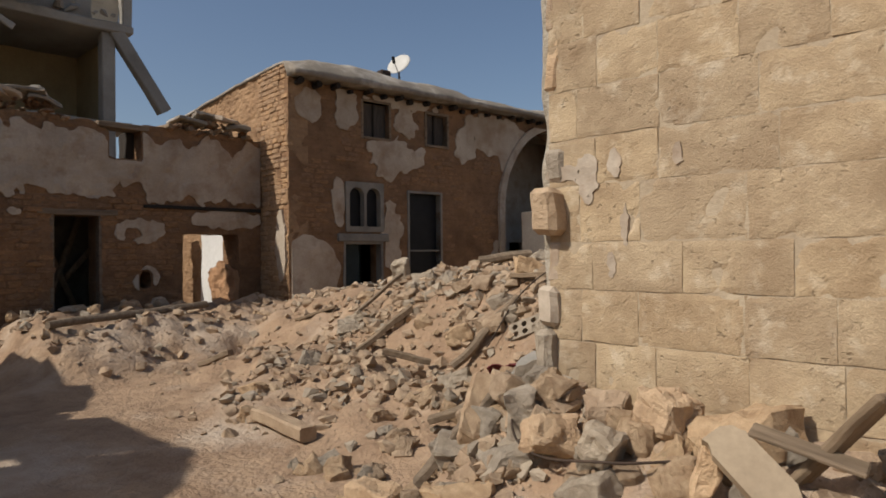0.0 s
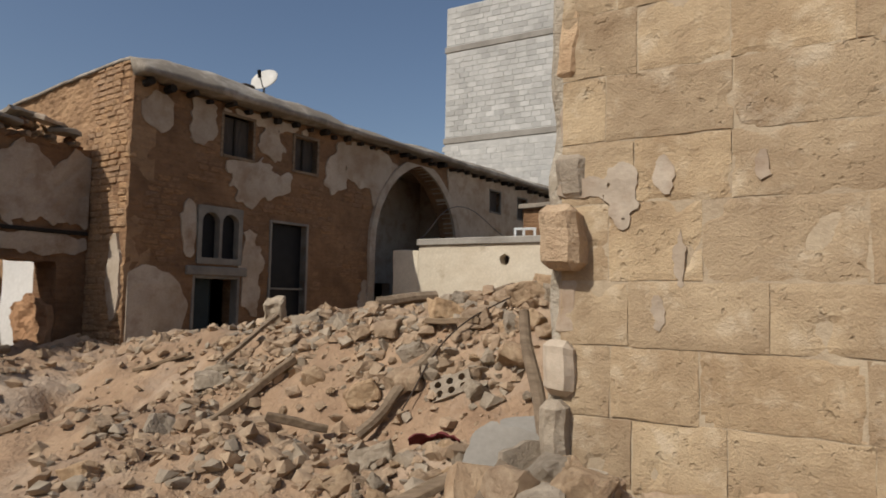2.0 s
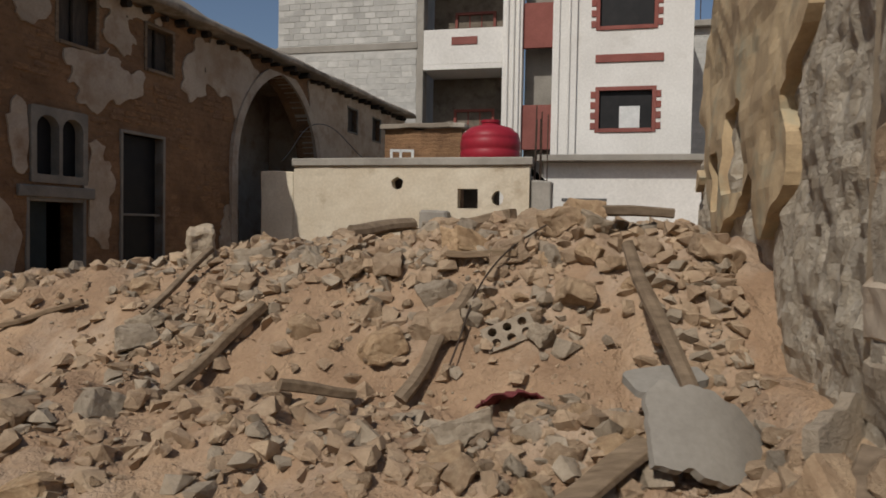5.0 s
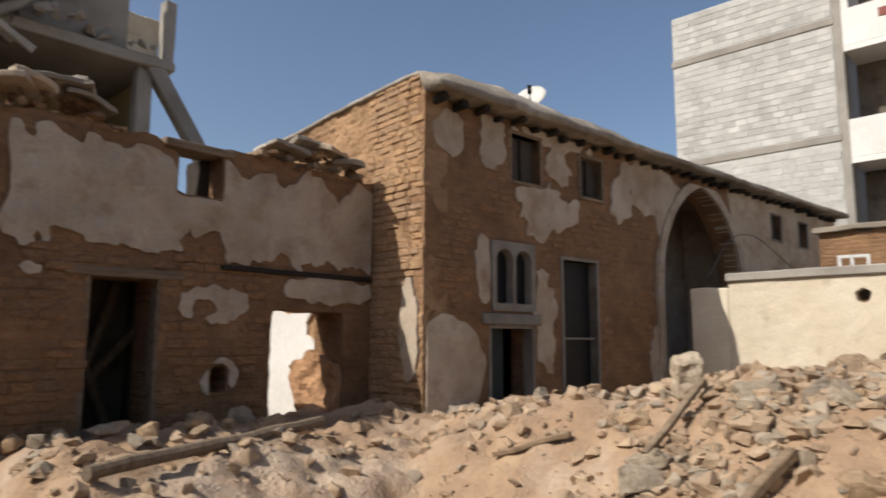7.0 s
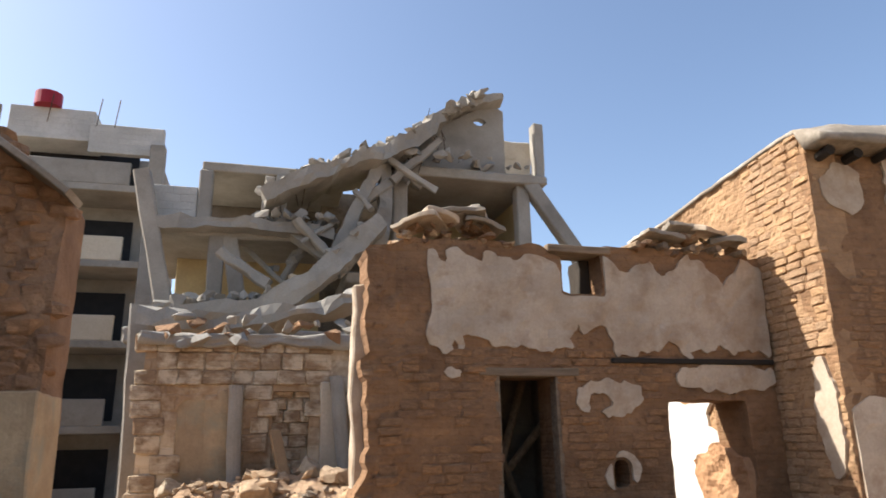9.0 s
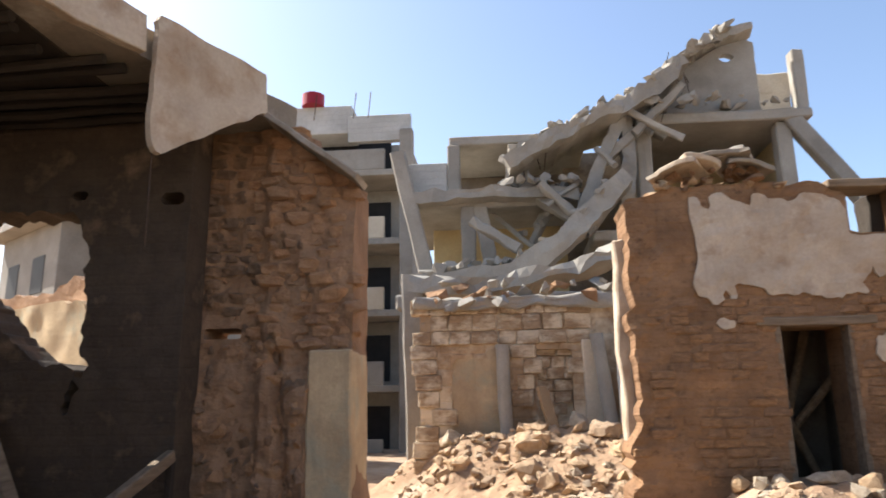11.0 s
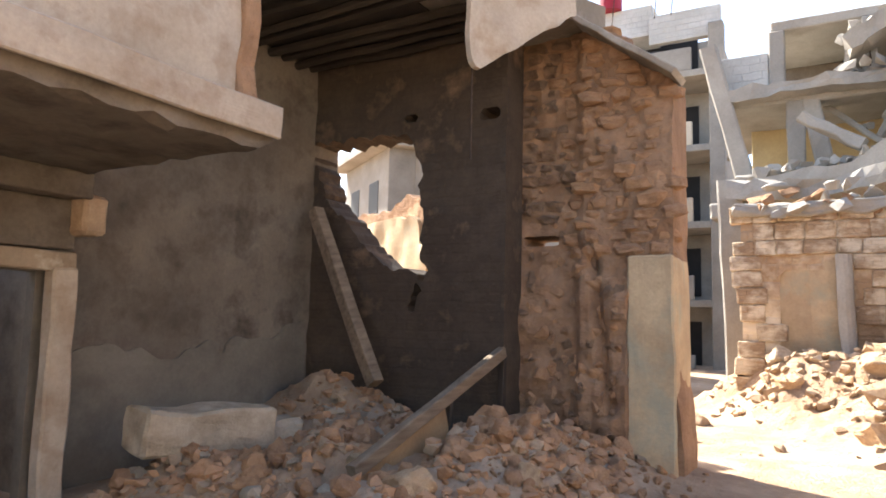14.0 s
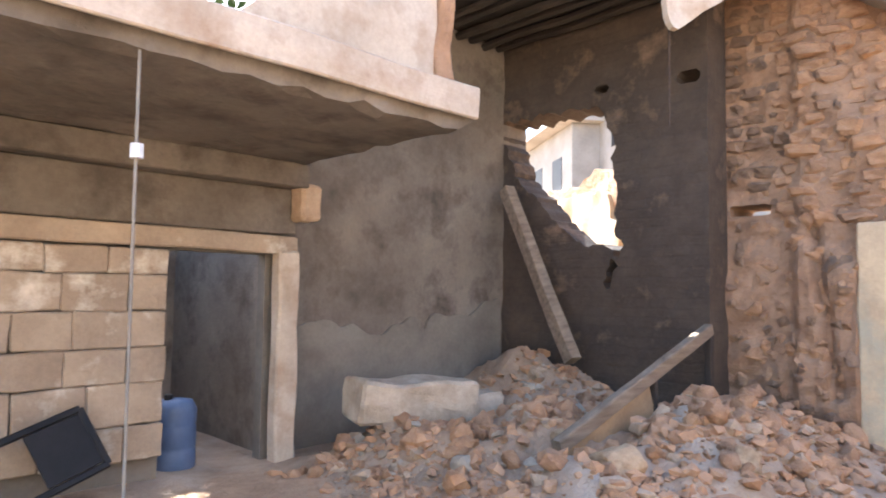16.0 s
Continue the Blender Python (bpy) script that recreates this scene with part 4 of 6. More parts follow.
def build_apartment():
    ap = thing("apartment_building", pose(0, 24.3, 0), "white apartment block with red trim and bare block end wall", "apartment building")
    END_WALL.append(part("end_wall", box(-15.7, -10.45, 0.0, 9.0, -0.3, 13.4, 0.02), BLOCKPIECE, ap, "bare hollow-block wall"))
    for z in (4.2, 7.85, 11.62):
        part("floor_band", box(-15.75, -10.4, -0.04, 0.3, z - 0.12, z + 0.12, 0.015), CONCRETE, ap, "exposed concrete floor band")
    part("corner_column", box(-10.45, -10.2, -0.02, 0.5, -0.3, 13.4, 0.015), CONCRETE, ap)
    part("rear_wall", box(-10.2, -6.9, 1.5, 1.8, -0.3, 13.4, 0.01), SOOTSHADEPLASTER, ap)
    for z in (3.45, 6.95, 10.5):
        bal = part("balcony", box(-10.2, -7.42, -0.02, 1.5, z + 0.02, z + 0.2, 0.01), WHITE, ap)
        part("parapet", box(-10.2, -7.42, -0.02, 0.12, z + 0.2, z + 1.4, 0.012), WHITE, bal)
        part("trim_bar", box(-9.2, -8.3, -0.05, -0.02, z + 0.85, z + 1.12, 0.008), REDTRIM, bal)
        w = window(ap, -9.3, -8.0, z + 1.0, z + 2.3, 0.2, 0.1, REDTRIM, mull=2, name="balcony_window")
        w.location.y = 1.45
        part("window_pane", box(-9.3, -8.0, 0.1, 0.12, z + 1.0, z + 2.3, 0.004), DARKFRAME, w)
    part("balcony_side", box(-10.2, -10.0, 0, 1.5, 10.9, 13.4, 0.01), WHITE, ap)
    part("pier", box(-7.42, -6.75, -0.12, 0.5, -0.3, 13.6, 0.012), WHITE, ap)
    for x in (-7.25, -7.05, -6.88):
        part("downpipe", beam((x, -0.16, 0), (x, -0.16, 13.6), 0.09, 0.09, round_=8), WHITE, ap)
    part("stair_wall", box(-6.75, -5.75, 0.8, 1.1, -0.3, 12.0, 0.01), CONCRETE, ap)
    for z in (4.2, 7.6, 11.1):
        part("red_panel", box(-6.75, -5.75, 0.02, 0.14, z, z + 1.5, 0.01), REDTRIM, ap, "dull red spandrel panel")
    part("pier", box(-5.75, -4.95, -0.12, 0.5, -0.3, 10.6, 0.012), WHITE, ap)
    for x in (-5.55, -5.2):
        part("downpipe", beam((x, -0.16, 0), (x, -0.16, 10.6), 0.08, 0.08, round_=8), WHITE, ap)
    wins = [(-4.23, -2.53, 8.2, 9.45), (-4.2, -2.53, 4.87, 6.1), (-4.2, -2.53, 11.7, 12.8)]
    f = lambda u, z: min([rect(u, z, -4.95, -1.3, -0.3, 10.75)] + [-rect(u, z, *w) for w in wins])
    part("front_wall", sheet(f, -4.95, -1.3, -0.3, 10.75, 0.4, 0.3, [x for w in wins[:2] for x in w[:2]], [x for w in wins[:2] for x in w[2:]]), WHITE, ap)
    part("side_wall", box(-1.6, -1.3, 0.3, 9.0, -0.3, 10.75, 0.01), WHITE, ap)
    rnd = random.Random(2)
    for a, c, d, e in wins[:2]:
        w = window(ap, a, c, d, e, 0.2, 0.13, REDTRIM)
        part("window_pane", box(a, c, 0.12, 0.15, d, e, 0.004), DARKFRAME, w)
        for i in range(4):
            zz = d + (e - d) * (i + 0.2) / 3.6 - 0.1
            for x0, x1 in ((a - 0.28, a - 0.13), (c + 0.13, c + 0.28)):
                part("quoin", box(x0, x1, -0.03, 0.05, zz, zz + 0.22, 0.01), REDTRIM, w)
        part("sash", box(a + 0.65, a + 1.3, 0.06, 0.11, d + 0.02, e - 0.5, 0.006), ALU, w) if d < 6 else None
    for z in (7.02, 3.7):
        part("trim_bar", box(-4.35, -2.2, -0.05, 0.0, z, z + 0.26, 0.01), REDTRIM, ap)
    far = thing("apartment_building", pose(0, 30, 0), "grey unfinished building behind the white block", "building")
    part("wall_face", box(-2.2, 3.0, 0, 5.0, -0.3, 9.6, 0.02), BLOCK, far)
    part("roof_slab", box(-2.3, 3.2, -0.3, 5.2, 9.6, 9.85, 0.02), CONCRETE, far)
    for x in (-0.9, -0.4):
        part("rebar", beam((x, 0.1, 9.8), (x, 0.1, 10.9), 0.04, 0.04, round_=5), STEEL, far)


build_apartment()


# ---- wrecked shop row and open room ----
def build_pillar():
    p = thing("ruined_wall_pier", pose(-12.1, -2.85, 0, 0, 0, 90), "standing pier of crumbling mud-brick with a plastered corner", "wall", kind="structure")

    def topz(u):
        return float(np.interp(u, (0, 0.9, 1.3, 1.75, 1.99), (4.75, 4.75, 4.5, 4.1, 3.8))) + 0.05 * nz(u, 0, 4)

    def f(u, z):
        left = 0.12 * nz(0, z, 2.2, 4) + 0.1 * nz(0, z, 6, 5) + 0.16 * smooth((z - 2.2) / 0.3) - 0.12 * smooth((1.5 - z) / 1.5) - 0.26
        return min(topz(u) - z, u - left, 1.89 + 0.02 * nz(0, z, 3) + 0.08 * smooth((1 - z) / 1) - u, -rect(u, z, 0.2, 0.62, 2.2, 2.32))
    step = lambda u: 0.0 if u > 0.95 else 0.12 * smooth((0.95 - u) / 0.15)
    relief = lambda u, z: -step(u) + 0.08 * nz(u, z, 1.2, 2) + 0.07 * nz(u, z, 3.5, 3) + 0.03 * nz(u, z, 9, 4) + (0.1 * smooth((2.0 - z) / 0.5) if u < 1.45 else 0) - (0.12 * math.exp(-((u - 1.06 - 0.12 * (2.0 - z) - 0.06 * nz(0, z, 3, 2)) / 0.05) ** 2) if 0.4 < z < 2.1 else 0)
    part("wall_core", sheet(f, -0.5, 2.1, -0.3, 4.9, 0.045, 0.75, front=relief), MUDCORE, p, "crumbled mud core")
    part("corner_plaster", box(1.44, 1.91, -0.1, 0.7, -0.3, 2.05, 0.02, 0.025, 8, 3), OCHREPLASTER, p, "cracked cream corner plaster")
    part("roof_edge", beam((0.75, -0.1, 4.78), (1.98, -0.12, 3.86), 0.5, 0.07, rough=0.03, cuts=8, seed=2), MUDROOF, p, "broken roof edge along the sloping top")
    rnd = random.Random(12)
    meshes = []
    for k in range(8):
        b = box(-0.5, 0.5, -0.5, 0.5, -0.5, 0.5, 0.2)
        for v in b.verts:
            v.co += noise.noise_vector(v.co * 2.5 + Vector((k * 9, k, 3))) * 0.22
        meshes.append(mesh_of("brick", b, MUDPIECE if k < 4 else ADOBEDARK))
    z, row = 2.05, 0
    while z < 4.7:
        h = rnd.uniform(0.11, 0.17)
        u = -0.26 + (row % 2) * 0.11
        while u < 1.95:
            w = rnd.uniform(0.16, 0.34)
            if f(u + w / 2, z + h / 2) > 0.02 and rnd.random() < 0.9 and not (z < 2.36 and u < 0.65):
                o = new("brick", rnd.choice(meshes[4:] if u + w / 2 < 0.72 + 0.35 * nz(u, z, 1.6, 6) else meshes[:4]))
                o.parent = p
                d = relief(u + w / 2, z + h / 2)
                o.matrix_basis = pose(u + w / 2, -d + 0.1 + rnd.uniform(-0.03, 0.03), z + h / 2, rnd.uniform(-9, 9), rnd.uniform(-8, 8), rnd.uniform(-12, 12)) @ Matrix.Diagonal((w * rnd.uniform(0.85, 1.05), 0.26, h * rnd.uniform(0.82, 1.05), 1))
            u += w
        z += h
        row += 1
    clods = [mesh_of("clod", rock_mesh(700 + k, (1, 0.8, 0.75), 14), MUDPIECE if k % 3 else ADOBEDARK) for k in range(9)]
    for i in range(210):
        u, z = rnd.uniform(-0.3, 1.42), rnd.uniform(0.0, 2.25) if i < 150 else rnd.uniform(2.3, 4.6)
        if f(u, z) < 0.02:
            continue
        o = new("clod", rnd.choice(clods))
        o.parent = p
        k = rnd.uniform(0.1, 0.3) if i < 150 else rnd.uniform(0.08, 0.18)
        o.matrix_basis = pose(u, -relief(u, z) + 0.3 * k - 0.02, z, rnd.uniform(0, 360), rnd.uniform(0, 360), rnd.uniform(0, 360)) @ Matrix.Scale(k, 4)


def build_room():
    room = thing("wrecked_room", Matrix(), "wrecked open room with soot- and shade-darkened walls and a breached side wall", "ruin", kind="structure")

    def sidef(u, z):
        # breach in the side wall
        left = float(np.interp(z, (1.8, 1.95, 2.25, 2.5, 2.85, 3.2, 3.6), (1.45, 1.2, 0.85, 0.6, 0.22, 0.08, -0.1)))
        right = float(np.interp(z, (1.3, 1.5, 1.8, 2.1, 3.2, 3.6), (1.5, 1.6, 1.78, 1.68, 1.64, 1.42)))
        hole = min(u - left, right - u, z - 1.9, 3.58 - z) + 0.07 * nz(u, z, 5, 3) + 0.08 * nz(u, z, 11, 5)
        hole = max(hole, min(0.05 - abs(u - float(np.interp(z, (1.4, 1.95), (1.52, 1.74)))), z - 1.42, 1.95 - z) + 0.07 * nz(u, z, 13, 8))
        return min(-hole, 4.66 - z, -min(0.1 - abs(u - 1.5), 0.05 - abs(z - 3.75)), -min(0.13 - abs(u - 2.55), 0.07 - abs(z - 3.68)))
    # Side and back wall colours hold the room's dimness as well as soot.
    o = part("side_wall", sheet(sidef, -0.3, 2.76, -0.3, 4.66, 0.06, 0.45, front=lambda u, z: 0.03 * nz(u, z, 1.5) + 0.02 * nz(u, z, 5)), SOOTSHADEMUD, room, "breached mud-brick side wall")
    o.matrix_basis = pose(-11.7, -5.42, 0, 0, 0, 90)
    o = part("back_wall", sheet(lambda u, z: min(4.66 - z, 3.8 - u), 0, 3.8, -0.3, 4.66, 0.12, 0.4, front=lambda u, z: 0.02 * nz(u, z, 1.3) + 0.012 * nz(u, z, 5)), SOOTSHADEPLASTER, room, "grey plaster wall with soot and painted shade")
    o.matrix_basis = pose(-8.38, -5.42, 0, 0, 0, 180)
    o = part("clean_plaster", sheet(lambda u, z: min(1.0 + 0.3 * smooth((u - 1.8) / 1.4) + 0.16 * nz(u, 0, 1.3, 6) + 0.1 * nz(u, z, 5, 2) - z, z + 0.2, 3.25 - u, u - 0.05, -blob(u, z, 1.25, 1.0, 0.07, 0.06, 3), -blob(u, z, 1.9, 0.98, 0.06, 0.05, 4)), 0, 3.4, -0.2, 1.8, 0.06, 0.03, front=lambda u, z: 0.03 + 0.02 * nz(u, z, 1.3)), GREYPLASTER, room, "pale grey plaster low on the wall")
    o.matrix_basis = pose(-8.38, -5.42, 0, 0, 0, 180)
    # roof: slab on poles
    pts = [(-12.3, -1.75), (-10.9, -2.35), (-9.9, -2.75), (-8.75, -3.2), (-8.75, -5.7), (-12.3, -5.7)]
    b = bmesh.new()
    lo = [b.verts.new((x, y, 4.62)) for x, y in pts]
    hi = [b.verts.new((x, y + 0.02, 4.92)) for x, y in pts]
    b.faces.new(lo)
    b.faces.new(hi[::-1])
    for i in range(len(pts)):
        b.faces.new((lo[i - 1], lo[i], hi[i], hi[i - 1]))
    bmesh.ops.recalc_face_normals(b, faces=b.faces[:])
    bmesh.ops.subdivide_edges(b, edges=b.edges[:], cuts=4, use_grid_fill=True)
    for v in b.verts:
        v.co += noise.noise_vector(v.co * 1.8) * 0.05
    part("roof_slab", b, MUDROOF, room, "thick mud roof with a broken plaster edge")
    rnd = random.Random(5)
    for i in range(12):
        x = -11.6 + i * 0.26 + rnd.uniform(-0.06, 0.06)
        yf = -2.0 - (x + 12.3) * 0.4
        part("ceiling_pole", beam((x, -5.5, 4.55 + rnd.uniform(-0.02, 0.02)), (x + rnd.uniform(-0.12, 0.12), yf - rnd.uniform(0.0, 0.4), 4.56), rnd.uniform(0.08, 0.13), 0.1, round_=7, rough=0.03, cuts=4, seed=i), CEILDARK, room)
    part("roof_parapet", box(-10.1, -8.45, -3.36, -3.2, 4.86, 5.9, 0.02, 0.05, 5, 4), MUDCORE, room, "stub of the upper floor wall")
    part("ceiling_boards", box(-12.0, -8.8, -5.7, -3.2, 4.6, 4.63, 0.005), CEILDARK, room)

    def flap(u, z):
        low = float(np.interp(u, (0.0, 0.1, 0.5, 0.9, 1.35), (-0.85, -0.98, -0.72, -0.42, -0.12))) + 0.05 * nz(u, z, 4)
        return min(u + 0.04 * nz(0, z, 4), 1.4 - u, z - low, 0.35 - z)
    o = part("hanging_plaster", sheet(flap, -0.1, 1.5, -1.1, 0.35, 0.06, 0.07, front=lambda u, z: 0.04 * nz(u, z, 2.5)), PLASTER, room, "hanging sheet of torn pale plaster")
    o.matrix_basis = pose(-10.35, -2.42, 4.68, 0, 0, 156)
    o = part("roof_edge", beam((-8.75, -3.22, 4.8), (-10.3, -2.56, 4.82), 0.12, 0.4, rough=0.05, cuts=8, seed=6), PLASTER, room, "pale torn roof edge")
    part("hanging_wire", beam((-10.55, -2.5, 4.0), (-10.65, -2.55, 2.9), 0.02, 0.02, round_=5), STEEL, room)


def build_shop_row():
    shop = thing("shop_building", pose(-8.4, -5.2, 0), "damaged masonry shop with projecting concrete slab", "building")

    def f(u, z):
        return min(rect(u, z, 0, 6.4, -0.3, 2.6), -rect(u, z, 0.24, 1.18, -0.3, 1.68))
    b = sheet(f, 0, 6.4, -0.3, 2.6, 0.12, -0.12, (0.24, 1.18), (1.68,), None)
    bmesh.ops.recalc_face_normals(b, faces=b.faces[:])
    o = part("front_wall", b, GREYPLASTER, shop)
    o.location.y = -0.12
    rnd = random.Random(21)
    z, row = 0.0, 0
    while z < 1.64:
        h = rnd.uniform(0.26, 0.34)
        u = 1.2
        while u < 6.0:
            w = rnd.uniform(0.4, 0.7) if row % 2 or u > 1.3 else 0.3
            k = box(u + 0.003, u + w - 0.003, -0.03, 0.013 + rnd.uniform(-0.005, 0.008), z + 0.003, min(z + h, 1.67) - 0.003, 0.012, 0.016, 6, u + z)
            part("block", k, SHOPSTONE, shop)
            u += w
        z += h
        row += 1
    part("door_post", box(0.0, 0.22, -0.05, 0.1, -0.3, 1.7, 0.02, 0.03, 8, 4), PLASTER, shop, "flaking cream door post")
    part("lintel", box(0.0, 6.4, -0.04, 0.06, 1.69, 1.86, 0.012, 0.02, 6, 3), SHOPSTONE, shop, "concrete lintel beam")
    part("fascia", box(0.0, 6.4, -0.06, 0.02, 1.87, 2.3, 0.012, 0.015, 6, 8), SOOTSHADEPLASTER, shop)
    # Dark colour carries the shade under the canopy, as on the slab below.
    part("ceiling_beam", box(0.0, 6.4, -0.1, 0.22, 2.3, 2.52, 0.012, 0.012, 6, 2), SOOTSHADEPLASTER, shop)
    part("inner_wall", box(-0.1, 2.4, -2.6, -2.4, -0.3, 2.5, 0.01), SOOTSHADEPLASTER, shop)
    part("inner_side", box(2.2, 2.4, -2.4, -0.32, -0.3, 2.5, 0.01), SOOTSHADEPLASTER, shop)
    part("inner_side", box(-0.1, 0.1, -2.4, -0.32, -0.3, 2.5, 0.01), SOOTSHADEPLASTER, shop)
    # canopy slab with a broken, drooping corner
    b = bmesh.new()
    nx, ny = 40, 14
    top, bot = {}, {}
    for i in range(nx + 1):
        for j in range(ny + 1):
            u, v = i / nx, j / ny
            y = v * 2.3 - 0.04
            x0 = -0.1
            x = x0 + (6.6 - x0) * u
            rag = 0.05 * nz(x, y, 3.0, 2) * (1 if j == ny or i == 0 else 0)
            th = 0.3 + 0.03 * nz(x, y, 5)
            top[i, j] = b.verts.new((x + rag, y + rag, 2.82 + 0.01 * nz(x, y, 3)))
            bot[i, j] = b.verts.new((x + rag * 2, y + rag - (0.05 if j == ny else 0), 2.82 - th + (0.1 if i == 0 else 0) + (0.06 * nz(x, y, 7, 3) if j >= ny - 1 else 0)))
    for i in range(nx):
        for j in range(ny):
            b.faces.new((top[i, j], top[i + 1, j], top[i + 1, j + 1], top[i, j + 1]))
            b.faces.new((bot[i, j], bot[i, j + 1], bot[i + 1, j + 1], bot[i + 1, j]))
    for i in range(nx):
        for j, s in ((0, 1), (ny, -1)):
            q = (top[i, j], bot[i, j], bot[i + 1, j], top[i + 1, j])
            b.faces.new(q)
    for j in range(ny):
        for i in (0, nx):
            b.faces.new((top[i, j], bot[i, j], bot[i, j + 1], top[i, j + 1]))
    bmesh.ops.recalc_face_normals(b, faces=b.faces[:])
    # The underside's shade is put into the whole slab's colour.
    part("canopy_slab", b, SOOTSHADEPLASTER, shop, "projecting concrete slab with crumbled edge")
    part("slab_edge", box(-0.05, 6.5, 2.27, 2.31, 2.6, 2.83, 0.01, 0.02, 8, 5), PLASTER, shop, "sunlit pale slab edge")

    def up(u, z):
        return min(float(np.interp(u, (0.3, 0.8, 1.5), (5.95, 5.7, 5.25))) + 0.06 * nz(u, 0, 3) - z, u - 0.06 * nz(0, z, 5), float(np.interp(z, (2.8, 3.0, 3.2, 4.6, 5.3), (1.95, 1.62, 1.42, 1.3, 1.5))) + 0.05 * nz(u, z, 4) - u)
    o = part("upper_wall", sheet(up, -0.1, 2.6, 2.8, 6.1, 0.08, -0.22, front=lambda u, z: 0.02 * nz(u, z, 2)), PLASTER, shop, "stained plaster wall above the slab")
    o.location.y = 1.98
    part("wall_end_brick", box(-0.06, 0.1, 1.76, 2.02, 2.84, 3.9, 0.02, 0.05, 5, 3), MUDCORE, shop, "torn brick end of the upper wall")
    part("slab_bracket", box(-0.16, 0.06, -0.02, 0.2, 2.0, 2.35, 0.03, 0.03, 4, 3), STONE, shop, "pale stone bracket under the slab")
    part("lamp_pole", beam((2.3, 2.2, -0.2), (2.32, 2.2, 3.2), 0.017, 0.017, round_=8), FRAMEGREY, shop, "thin pale hanging pipe")
    part("pipe_joint", beam((2.31, 2.2, 1.98), (2.31, 2.2, 2.05), 0.065, 0.065, round_=8), ALU, shop)
    can = thing("plastic_barrel", pose(-7.47, -5.56, -0.22) @ Matrix.Scale(0.88, 4), "blue plastic barrel in the doorway", "barrel")
    b = bmesh.new()
    prof = [(0.17, 0.0), (0.2, 0.03), (0.2, 0.2), (0.19, 0.22), (0.2, 0.24), (0.2, 0.42), (0.19, 0.44), (0.2, 0.46), (0.2, 0.6), (0.16, 0.68), (0.05, 0.7)]
    n = 24
    rings = [[b.verts.new((r * math.cos(2 * math.pi * j / n), r * math.sin(2 * math.pi * j / n), z)) for j in range(n)] for r, z in prof]
    for r, s in zip(rings, rings[1:]):
        for j in range(n):
            b.faces.new((r[j - 1], r[j], s[j], s[j - 1]))
    b.faces.new(rings[0][::-1])
    b.faces.new(rings[-1])
    part("barrel_body", b, BLUEPLASTIC, can, smooth=True)
    part("cap", beam((0.08, 0, 0.68), (0.08, 0, 0.74), 0.08, 0.08, round_=12), DARKFRAME, can)
    sign = thing("broken_frame", pose(-6.0, -4.72, -0.12, -28, -18, 188), "black metal frame lying by the shop wall", "metal frame")
    for p, q in (((0, 0, 0), (0.7, 0, 0)), ((0, 0, 0.45), (0.7, 0, 0.45)), ((0, 0, 0), (0, 0, 0.45)), ((0.7, 0, 0), (0.7, 0, 0.45))):
        part("bar", beam(p, q, 0.05, 0.05), DARKFRAME, sign)
    part("panel", box(0.3, 0.68, -0.01, 0.01, 0.03, 0.42, 0.004), DARKFRAME, sign)
    tree = thing("tree", pose(-9.5, -10.5, -0.2), "leafy green tree behind the shop", "tree")
    part("trunk", beam((0, 0, 0), (0.2, 0.1, 4.5), 0.3, 0.3, round_=9, taper=0.6, rough=0.05, cuts=6), TIMBER, tree)
    for i in range(5):
        a = i * 1.3
        part("limb", beam((0.15, 0.08, 3.2 + 0.3 * i), (math.cos(a) * 1.2, math.sin(a) * 1.2, 5 + 0.4 * i), 0.12, 0.12, round_=6, taper=0.4), TIMBER, tree)
    lv, lf = [], []
    r2 = random.Random(6)
    for i in range(1500):
        c = Vector((r2.gauss(0, 1), r2.gauss(0, 1), r2.gauss(0, 0.8)))
        if noise.noise(c * 1.3) < -0.1:
            continue
        c = c * 0.9 + Vector((0.2, 0.1, 6.0))
        a, s = Vector((r2.gauss(0, 1), r2.gauss(0, 1), r2.gauss(0, 1))).normalized(), 0.12
        t = a.orthogonal().normalized()
        k = len(lv)
        lv += [c + a * s, c + t * s * 0.5, c - a * s, c - t * s * 0.5]
        lf.append((k, k + 1, k + 2, k + 3))
    me = bpy.data.meshes.new("crown")
    me.from_pydata(lv, [], lf)
    me.materials.append(LEAF)
    o = new("crown", me)
    o.parent = tree


